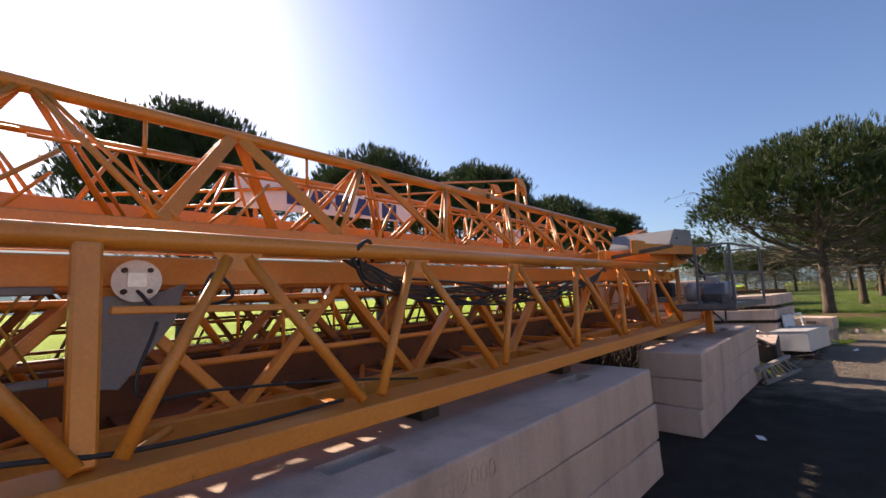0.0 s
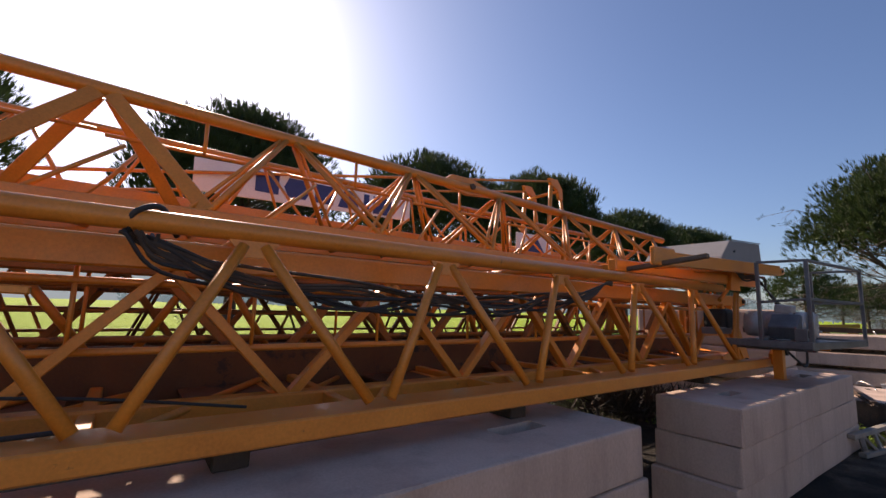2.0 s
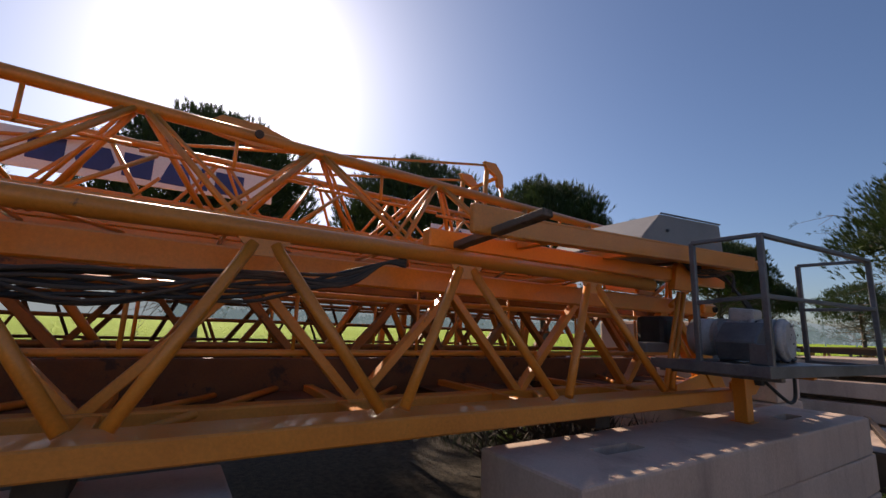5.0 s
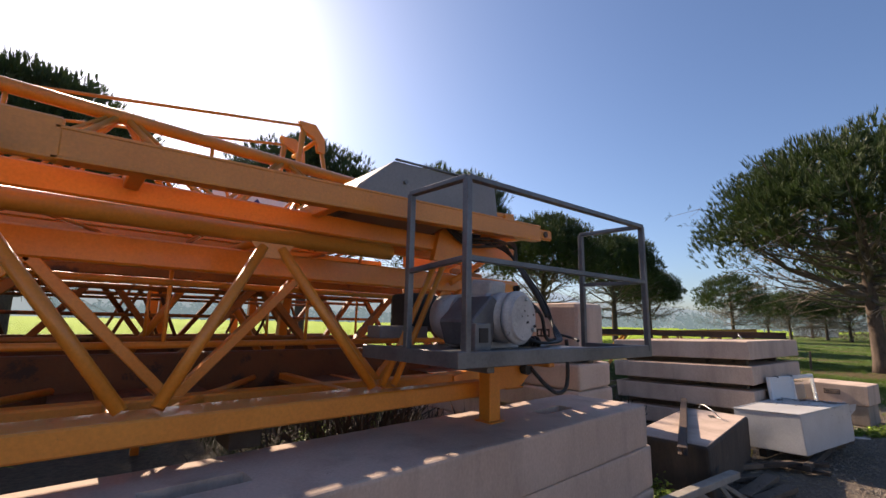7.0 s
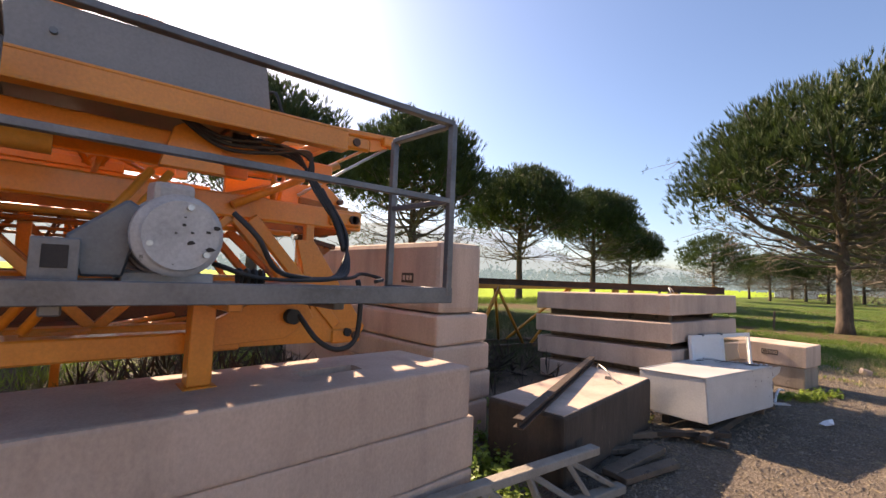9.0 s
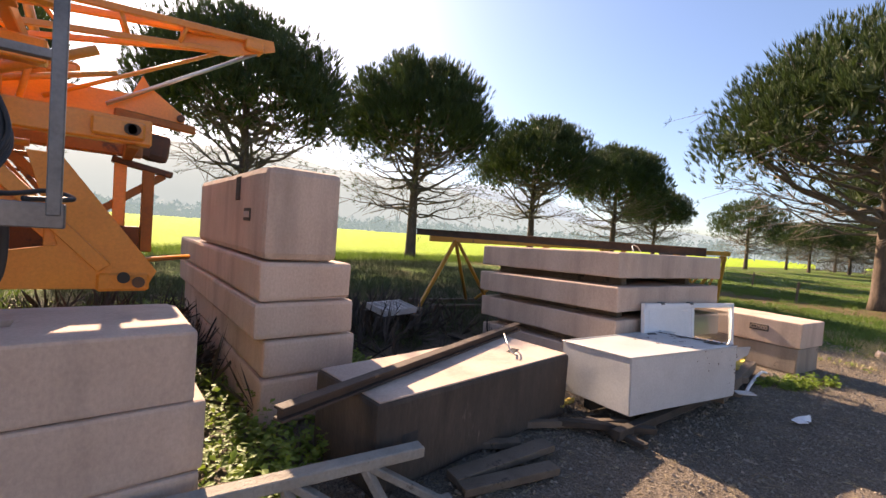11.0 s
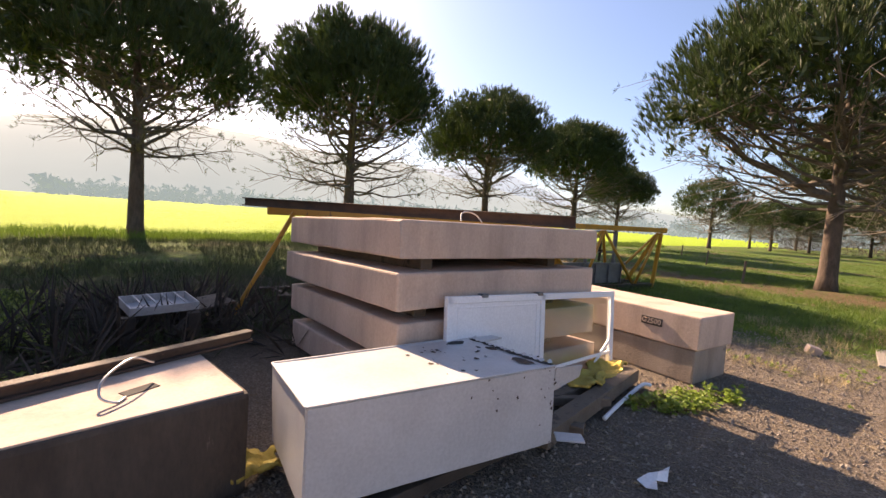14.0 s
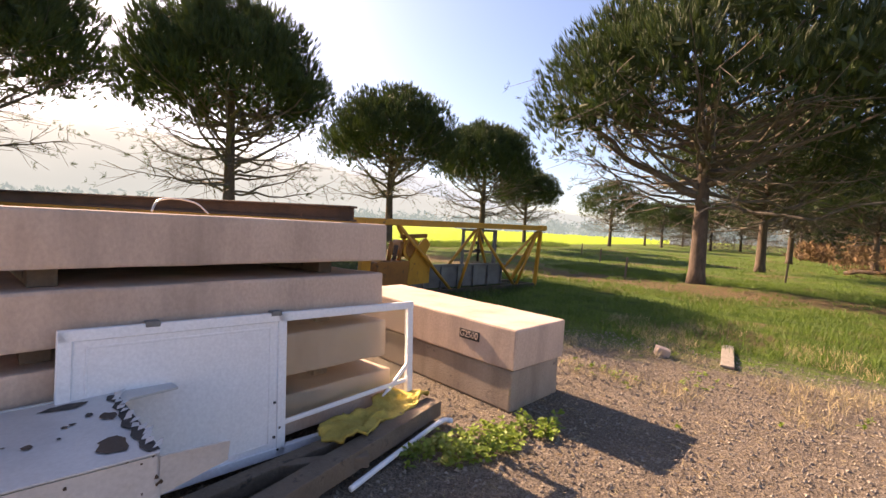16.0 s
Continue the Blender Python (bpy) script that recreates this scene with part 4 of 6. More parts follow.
def hoses():
    c = thing("hydraulic_hoses", (-1.2, 9.2, 1.54), "black rubber hydraulic hoses hanging in loops", "hose")
    for k in range(4):
        d = 0.02 * k
        hose("hose", [(-1.0 + d, 8.75, 1.62), (-0.95 + d, 8.95, 1.56), (-1.0, 9.3 + d, 1.56), (-1.15, 9.5 + d, 1.62), (-1.3 - d, 9.62, 1.85), (-1.45, 9.5 - d, 2.15), (-1.6, 9.35, 2.36 + d), (-1.75, 9.0, 2.42 + d)], 0.010, RUBBER, c)
    hose("hose", [(-1.25, 9.3, 1.34), (-1.15, 9.38, 1.2), (-1.12, 9.5, 1.14), (-1.12, 9.62, 1.2), (-1.12, 9.64, 1.45), (-1.1, 9.6, 1.56)], 0.016, RUBBER, c)
    hose("hose", [(-0.9, 8.8, 1.86), (-0.85, 8.9, 1.75), (-0.9, 9.02, 1.6), (-1.0, 9.25, 1.56)], 0.013, RUBBER, c)
    hose("hose", [(-1.0, 9.2, 1.56), (-1.2, 9.6, 1.57), (-1.3, 9.75, 1.6), (-1.2, 9.85, 1.57), (-1.05, 9.7, 1.555)], 0.012, RUBBER, c)
    hose("hose_sleeve", [(-1.28, 9.6, 1.75), (-1.36, 9.58, 1.92), (-1.42, 9.54, 2.05), (-1.47, 9.5, 2.16)], 0.024, RUBBER, c, "taped black sleeve round the hoses")
    for k in range(3):
        hose("hose", [(-1.5, 9.45 - 0.02 * k, 2.2), (-1.5, 9.42, 2.36 + 0.02 * k), (-1.55, 9.2, 2.42 - 0.03 * k), (-1.6, 8.9, 2.40 - 0.03 * k), (-1.62, 8.6, 2.52)], 0.013, RUBBER, c)
    for k in range(4):
        tube_part("hose_clamp", (-0.98 + 0.012 * k, 8.86 + 0.03 * k, 1.56), (-0.98 + 0.012 * k, 8.875 + 0.03 * k, 1.56), 0.045, RUBBER, c, sides=10)
    hose("cable", [(-2.0, 9.2, 2.85), (-1.9, 9.3, 2.9), (-1.85, 9.35, 2.75)], 0.012, RUBBER, c)
    return c


hoses()


def cable_bundle():
    c = thing("cable_bundle", (-1.7, 3.5, 1.9), "dusty dark cables slung along the mast", "cable")
    rng = random.Random(3)
    for k in range(11):
        o = [rng.uniform(-0.085, 0.085) for _ in range(12)]
        pts = [(-1.66 + o[0], 1.75 + o[1], 2.12), (-1.64, 1.85, 2.0 + o[2]), (-1.68, 2.3, 1.92 + o[3]), (-1.66 + o[4], 2.9, 1.86 + o[5]), (-1.7, 3.5, 1.84 + o[6]),
               (-1.66 + o[7], 4.1, 1.84 + o[8]), (-1.68, 4.7, 1.88 + o[9]), (-1.64, 5.2, 1.95 + o[10] * 0.6), (-1.62, 5.45, 2.08), (-1.63, 5.6, 2.1 + o[11] * 0.3)]
        hose("cable", pts, 0.010, RUBBER if k % 3 == 0 else DUSTY_CABLE, c, steps=6)
    hose("cable", [(-1.62, 1.7, 2.11), (-1.57, 1.72, 2.2), (-1.6, 1.82, 2.24), (-1.68, 1.9, 2.12)], 0.014, RUBBER, c)
    d = thing("power_cable", (-1.5, 0.6, 1.3), "black cable clipped along the mast braces", "cable")
    hose("cable", [(-1.87, 0.6, 1.95), (-1.75, 0.7, 1.84), (-1.6, 0.95, 1.9), (-1.58, 0.86, 2.02), (-1.56, 0.78, 1.86)], 0.009, RUBBER, d)
    hose("cable", [(-1.5, -0.6, 1.4), (-1.45, 0.1, 1.36), (-1.45, 0.5, 1.30), (-1.5, 1.0, 1.275), (-1.6, 1.6, 1.26)], 0.011, RUBBER, d)
    hose("cable", [(-1.55, 0.62, 1.8), (-1.5, 0.55, 1.5), (-1.6, 0.9, 1.45), (-1.8, 1.6, 1.35), (-1.7, 2.3, 1.26)], 0.008, RUBBER, d)
    return c


cable_bundle()
pl = thing("wooden_plank", (-1.4, 6.1, 2.25), "dark weathered plank jutting out over the mast", "plank")
bar_part("board", (-1.82, 6.02, 2.265), (-0.95, 6.13, 2.375), 0.09, 0.045, OLD_WOOD, pl, bevel=0.006)


# ---- concrete ballast blocks ----
def pocket(body, m, size):
    """Sinks a lifting pocket into a block."""
    bm = bmesh.new()
    box(bm, size, m, 0.012)
    me = bpy.data.meshes.new("cutter")
    bm.to_mesh(me)
    bm.free()
    cut = new("cutter", me)
    cut.parent = body.parent
    mod = body.modifiers.new("pocket", "BOOLEAN")
    mod.operation, mod.object, mod.solver = "DIFFERENCE", cut, "EXACT"
    bpy.context.view_layer.update()
    made = bpy.data.meshes.new_from_object(body.evaluated_get(bpy.context.evaluated_depsgraph_get()))
    body.modifiers.clear()
    old, body.data = body.data, made
    bpy.data.meshes.remove(old)
    bpy.data.objects.remove(cut)


def block(name, label, size, m, mat=CONCRETE, seed=0, recess=None, group="ballast blocks", bevel=0.018):
    """A cast ballast block with worn arrises; recess: lifting pockets in its top, as (along, across) places."""
    c = thing(name, m.translation - Vector((0, 0, size[2] / 2)), label, "concrete block", group)
    bm = bmesh.new()
    bmesh.ops.create_cube(bm, size=1.0, matrix=Matrix.Diagonal((*size, 1)))
    long = [e for e in bm.edges if e.calc_length() > 0.9]
    bmesh.ops.subdivide_edges(bm, edges=long, cuts=9, use_grid_fill=True)
    rng = random.Random(seed)
    sharp = [e for e in bm.edges if len(e.link_faces) == 2 and e.calc_face_angle() > 0.5]
    bmesh.ops.bevel(bm, geom=sharp, offset=bevel, segments=2, affect="EDGES", profile=0.55)
    off = Vector((seed * 3.1, seed * 1.7, seed))
    for v in bm.verts:
        v.co += noise.noise_vector(v.co * 3.0 + off) * 0.004 + noise.noise_vector(v.co * 11.0 + off) * 0.003
        if abs(abs(v.co.x) - size[0] / 2) + abs(abs(v.co.z) - size[2] / 2) < 0.03 and noise.noise(v.co * 5 + off) > 0.35:
            v.co *= 0.985
    bm.transform(m)
    body = part("body", bm, mat, c)
    for a, w in recess or ():
        pocket(body, pose(*(-ORIGIN[body.name])) @ m @ pose(0, a, size[2] / 2), (w[0], w[1], 0.14))
    return c


LONG = "long pinkish concrete ballast block under the crane mast"
H3 = 0.345
for k in range(3):
    z = H3 * (k + 0.5)
    b = block("ballast_block", LONG, (0.86, 4.3, H3 - 0.008), pose(-1.285 - 0.01 * (2 - k), 2.57 + (0.05 if k < 2 else 0), z, 0, 0, 0.6 * (k - 1)), seed=k + 1,
              recess=[(1.35, (0.16, 0.42)), (-1.1, (0.16, 0.42))] if k == 2 else None)
    if k == 2:
        lettering("number", "KG 2000", 0.15, pose(-0.853, 1.83, 0.90, 90, 0, 90), CONCRETE, b, 0.008)
for k in range(3):
    z = H3 * (k + 0.5) - 0.01 * k
    block("ballast_block", LONG, (0.76, 4.28 - 0.04 * k, H3 - 0.012), pose(-1.17 + 0.01 * k, 8.22 + (0.03 if k == 1 else 0), z, 0, 0, -0.4 + 0.5 * k), seed=k + 5,
          recess=[(1.25, (0.14, 0.40)), (-1.3, (0.14, 0.40))] if k == 2 else None)

STACK = "stained concrete ballast block in a tall stack"
zs = [(0.0, 0.38, 10.89, 11.60, 3.6), (0.38, 0.665, 10.89, 11.62, 3.6), (0.67, 0.945, 10.82, 11.60, 3.7), (0.95, 1.245, 10.83, 11.55, 3.7), (1.25, 1.945, 10.86, 11.43, 2.6)]
for k, (z0, z1, y0, y1, n) in enumerate(zs):
    b = block("ballast_block", STACK if k < 4 else "tall stained concrete block on top of the stack", (n, y1 - y0, z1 - z0 - 0.006), pose(-1.735 - n / 2, (y0 + y1) / 2, (z0 + z1) / 2, 0, 0, 0.4 * (k % 2)), seed=k + 11, bevel=0.055 if k == 4 else 0.032)
    if k == 4:
        # dark sheets on the face paint the shade of uncut recesses
        for x, z, w, h in ((-2.55, 1.80, 0.13, 0.2), (-2.22, 1.58, 0.19, 0.10)):
            bm = bmesh.new()
            box(bm, (w, 0.03, h), pose(x, 10.867, z), 0.006)
            part("socket" if w < 0.15 else "number_recess", bm, DARK_HOLE if w < 0.15 else CONCRETE_OLD_SHADED, b)
        for x in (-2.27, -2.21, -2.16):
            bar_part("raised_mark", (x, 10.85, 1.555), (x, 10.85, 1.605), 0.03, 0.012, CONCRETE, b, up=(0, 1, 0), bevel=0.002)

# pile of four square slabs on timbers
u = (Vector((-0.655, 16.467, 0)) - Vector((-0.876, 14.208, 0)))
TURN = math.degrees(math.atan2(-u.x, u.y))
C0 = Vector((-0.876, 14.208, 0)) + u / 2 + Vector((-u.y, u.x, 0)).normalized() * 1.1
SKEW = Matrix.Identity(4)
SKEW[1][0] = 0.045
LEAN = Matrix.Translation((-0.876, 14.208, 0)) @ Matrix.Rotation(radians(-1.8), 4, u.normalized()) @ Matrix.Translation((0.876, -14.208, 0))
for k, (z0, z1, dx, dy, rot) in enumerate(((0.09, 0.36, 0.03, 0.05, 0.8), (0.47, 0.75, -0.0, 0.02, -0.5), (0.84, 1.115, 0.0, -0.03, 0.6), (1.21, 1.49, 0, 0, 0))):
    block("concrete_slab", "pale square concrete slab stacked on timber packers", (2.2, 2.27, z1 - z0), LEAN @ pose(C0.x + dx, C0.y + dy, (z0 + z1) / 2, 0, 0, TURN + rot) @ SKEW, seed=k + 21, group="slab pile")
for k, (z0, z1) in enumerate(((0.0, 0.09), (0.36, 0.47), (0.75, 0.84), (1.115, 1.21))):
    for s in (-0.8, 0.75):
        t = thing("packing_timber", (C0.x, C0.y + s, z0), "dark timber packer between concrete slabs", "timber", "slab packers")
        m = LEAN @ pose(C0.x, C0.y, (z0 + z1) / 2, 0, 0, TURN + 1.5 * (k - 1)) @ pose(-0.08, s, 0)
        bm = bmesh.new()
        box(bm, (1.96, 0.11, z1 - z0), m, 0.006)
        part("timber", bm, OLD_WOOD, t)

# marked pair of blocks beside the grass
gd = Vector((0.19, 18.0, 0)) - Vector((0.1, 17.24, 0))
GT = math.degrees(math.atan2(-gd.x, gd.y))
gx = pose(0.1, 17.24, 0, 0, 0, GT)
for k, (z0, z1, n, inset) in enumerate(((0.0, 0.345, 2.3, 0.035), (0.35, 0.70, 2.4, 0.0))):
    b = block("ballast_block", "weathered concrete ballast block with a cast number plate" if k else "damp concrete ballast block resting on the ground, colour lowered for its shade", (n, 0.765 - inset, z1 - z0), gx @ pose(-n / 2 - inset, 0.383, (z0 + z1) / 2), seed=k + 31, mat=CONCRETE if k else CONCRETE_DAMP_SHADED, group="marked blocks")
    if k:
        mm = gx @ pose(-0.50, 0.0, 0.555)
        bm = bmesh.new()
        box(bm, (0.23, 0.016, 0.085), mm @ pose(0, -0.002, 0), 0.003)
        plate_ob = part("number_plate", bm, DARK_HOLE, b, "dark recessed number plate")
        lettering("number", "G2500", 0.078, mm @ pose(0, -0.014, 0, 90, 0, 0), CONCRETE, plate_ob, 0.004)

# dark block with a sloping shoulder; its sides are coloured darker for shade
mid_a, mid_b = Vector((-0.60, 11.2, 0)), Vector((-0.765, 13.26, 0))
md = mid_b - mid_a
MT = math.degrees(math.atan2(-md.x, md.y))
mm = Matrix.Translation((mid_a + mid_b) / 2) @ pose(0, 0, 0, 0, 0, MT) @ pose(-0.37, 0, 0)
dark_block = block("foundation_block", "dark weathered concrete foundation block, sides darkened for shade, top painted sunlit", (0.74, md.length, 0.55), mm @ pose(0, 0, 0.275), mat=CONCRETE_OLD_SHADED, seed=41, group="", bevel=0.03)
# flat dark patches on side and top paint the shade inside pockets
for a, b_, w in ((0.372, -0.78, (0.02, 0.12, 0.06)),):
    bm = bmesh.new()
    box(bm, w, mm @ pose(a - 0.008, b_, 0.36 if w[1] < 0.12 else 0.3), 0.004)
    part("pocket", bm, DARK_HOLE, dark_block)
# pale sheet over the top paints the sunlight falling on it
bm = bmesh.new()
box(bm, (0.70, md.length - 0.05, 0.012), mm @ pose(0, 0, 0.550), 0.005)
part("cement_skim", bm, CONCRETE, dark_block, "paler sheet painting the sunlit top")
bm = bmesh.new()
box(bm, (0.07, 0.16, 0.012), mm @ pose(0.05, 0.62, 0.554, 0, 0, 20), 0.003)
part("lifting_pocket", bm, DARK_HOLE, dark_block)


# ---- steel and timber on and around the blocks ----
def h_beam(name, a, b, w, label, mat=RUSTY):
    c = thing(name, ((Vector(a) + Vector(b)) / 2 - Vector((0, 0, w / 2))), label, "steel beam")
    o = Vector((0, 0, w / 2 - 0.008))
    bar_part("flange", Vector(a) + o, Vector(b) + o, w, 0.016, mat, c, bevel=0.003)
    bar_part("flange", Vector(a) - o, Vector(b) - o, w, 0.016, mat, c, bevel=0.003)
    bar_part("web", a, b, 0.014, w - 0.03, mat, c, bevel=0.0)
    return c


h_beam("steel_beam", (-0.64, 10.66, 0.60), (-1.62, 13.52, 0.595), 0.075, "rusty steel beam lying across the dark concrete block")
h_beam("steel_beam", (-4.93, 14.44, 1.555), (-0.80, 16.27, 1.555), 0.115, "long rusty steel beam lying on the slab pile")
h_beam("steel_beam", (-4.65, 14.72, 1.55), (-1.2, 16.55, 1.55), 0.10, "rusty steel beam beside another on the slab pile")
for nm, pts, lab in (("wire_loop", [(-1.22, 12.9, 0.63), (-1.15, 12.8, 0.69), (-1.0, 12.68, 0.66), (-0.93, 12.66, 0.60), (-0.92, 12.72, 0.564), (-0.97, 12.76, 0.563)], "pale wire loop on the dark concrete block"),
                     ("wire_loop", [(-1.2, 15.1, 1.495), (-1.25, 15.15, 1.56), (-1.28, 15.25, 1.58), (-1.3, 15.38, 1.56), (-1.28, 15.45, 1.495)], "lifting wire loop on the top slab")):
    w = thing(nm, pts[0], lab, "wire")
    hose("wire", pts, 0.006, BARE_STEEL, w)


def yellow_section():
    """A lattice section on its side: a heavy chord above, sparse single braces, low grey side panels."""
    c = thing("crane_section", (-4.0, 20, 0), "yellow lattice crane section standing in the grass", "crane section")
    a, b = Vector((-4.93, 14.75, 1.45)), Vector((-3.08, 24.34, 1.58))
    at = lambda y, z, o=0.0: Vector((a.x + (b.x - a.x) * (y - a.y) / (b.y - a.y) + o, y, z))  # noqa: E731
    bar_part("top_chord", a, b, 0.10, 0.12, YELLOW, c, bevel=0.012)
    bar_part("end_cap", b - Vector((0.02, 0.12, 0)), b + Vector((0.02, 0.1, 0)), 0.13, 0.14, YELLOW, c, bevel=0.03)
    for y0, y1 in ((15.3, 16.4), (17.6, 16.6), (19.95, 21.6), (22.0, 21.8), (22.05, 23.7), (24.1, 23.75)):
        for o in (0.0, -0.75):
            tube_part("brace", at(y0, 1.46, 0.02 if o == 0 else -0.03), at(y1, 0.1, o - 0.25), 0.034, YELLOW, c, sides=10)
    bar_part("end_post", at(24.25, 1.5), at(24.5, 0.02, -0.25), 0.08, 0.09, YELLOW, c, up=(0, 1, 0))
    bar_part("end_post", at(24.25, 1.5, -0.06), at(24.5, 0.02, -1.0), 0.08, 0.09, YELLOW, c, up=(0, 1, 0))
    bar_part("head_post", at(19.3, 1.5), at(19.3, 0.02, -0.1), 0.10, 0.22, YELLOW, c, up=(0, 1, 0))
    for o in (-0.25, -1.0):
        bar_part("bottom_chord", at(15.0, 0.09, o), at(24.5, 0.09, o), 0.09, 0.09, RUSTY, c, bevel=0.008)
    for y in (15.2, 17.2, 19.3, 21.7, 23.7, 24.4):
        bar_part("rung", at(y, 0.1, -0.25), at(y, 0.1, -1.0), 0.06, 0.06, RUSTY, c)
    # low grey side panel with ribs
    for k in range(3):
        plate("side_panel", [at(19.45 + 1.32 * k, 0.15, -0.4), at(20.74 + 1.32 * k, 0.15, -0.4), at(20.74 + 1.32 * k, 0.62, -0.4), at(19.45 + 1.32 * k, 0.62, -0.4)], 0.02, (-1, 0, 0), GREY_STEEL, c, "dull grey steel side panel", bevel=0.002)
    for k in range(9):
        bar_part("panel_rib", at(19.5 + 0.48 * k, 0.13, -0.37), at(19.5 + 0.48 * k, 0.63, -0.37), 0.03, 0.03, GREY_STEEL, c, up=(0, 1, 0), bevel=0.003)
    bar_part("panel_rail", at(19.4, 0.64, -0.38), at(23.5, 0.64, -0.38), 0.05, 0.05, GREY_STEEL, c, bevel=0.004)
    # grey valve frame
    for y in (22.15, 23.2):
        bar_part("frame_post", at(y, 0.6, -0.5), at(y, 1.44, -0.5), 0.07, 0.1 if y > 23 else 0.05, GREY_STEEL, c, up=(0, 1, 0))
    bar_part("frame_bar", at(22.1, 1.44, -0.5), at(23.25, 1.44, -0.5), 0.06, 0.05, GREY_STEEL, c)
    bar_part("frame_bar", at(22.1, 0.95, -0.5), at(23.25, 0.92, -0.5), 0.05, 0.05, GREY_STEEL, c)
    tube_part("valve_stem", at(22.65, 0.7, -0.5), at(22.65, 1.4, -0.5), 0.03, RUSTY, c)
    for z in (0.95, 1.12, 1.28):
        tube_part("valve_disc", at(22.65, z, -0.5), at(22.65, z + 0.05, -0.5), 0.085, RUSTY, c, sides=14)
    return c


yellow_section()
mc = thing("winch_unit", (-4.2, 20.3, 0), "rusty yellow winch machinery inside the lattice section", "machinery")
bm = bmesh.new()
box(bm, (0.55, 0.9, 0.55), pose(-4.25, 19.95, 0.5), 0.03)
part("housing", bm, DIRTY_SHADED_ORANGE, mc)
plate("side_plate", [(-3.96, 20.3, 0.3), (-3.96, 20.95, 0.3), (-3.96, 20.98, 0.75), (-3.96, 20.8, 0.9), (-3.96, 20.95, 1.1), (-3.96, 20.8, 1.24), (-3.96, 20.6, 1.1), (-3.96, 20.35, 0.8)], 0.05, (-1, 0, 0), YELLOW, mc)
tube_part("drum", (-4.5, 20.45, 1.0), (-4.0, 20.45, 1.0), 0.17, DIRTY_SHADED_ORANGE, mc, sides=20)
tube_part("drum_flange", (-4.06, 20.45, 1.0), (-4.03, 20.45, 1.0), 0.23, YELLOW, mc, sides=20)
bar_part("lever", (-4.0, 20.1, 1.25), (-4.0, 20.85, 1.28), 0.05, 0.08, DIRTY_SHADED_ORANGE, mc)
bar_part("stand", (-4.15, 19.7, 0.75), (-4.15, 19.7, 1.3), 0.06, 0.2, YELLOW, mc, up=(0, 1, 0))
for k in range(4):
    tube_part("pipe_stub", (-4.1, 19.75 + 0.14 * k, 0.78), (-4.1, 19.8 + 0.14 * k, 1.08 + 0.07 * (k % 2)), 0.04, DIRTY_SHADED_ORANGE if k % 2 else RUSTY, mc, sides=8)
leg = thing("prop_pole", (-4.6, 14.9, 0), "yellow steel prop leaning on the beams", "pole")
bar_part("pole", (-4.42, 14.95, 1.45), (-4.62, 14.25, 0.02), 0.06, 0.06, YELLOW, leg)


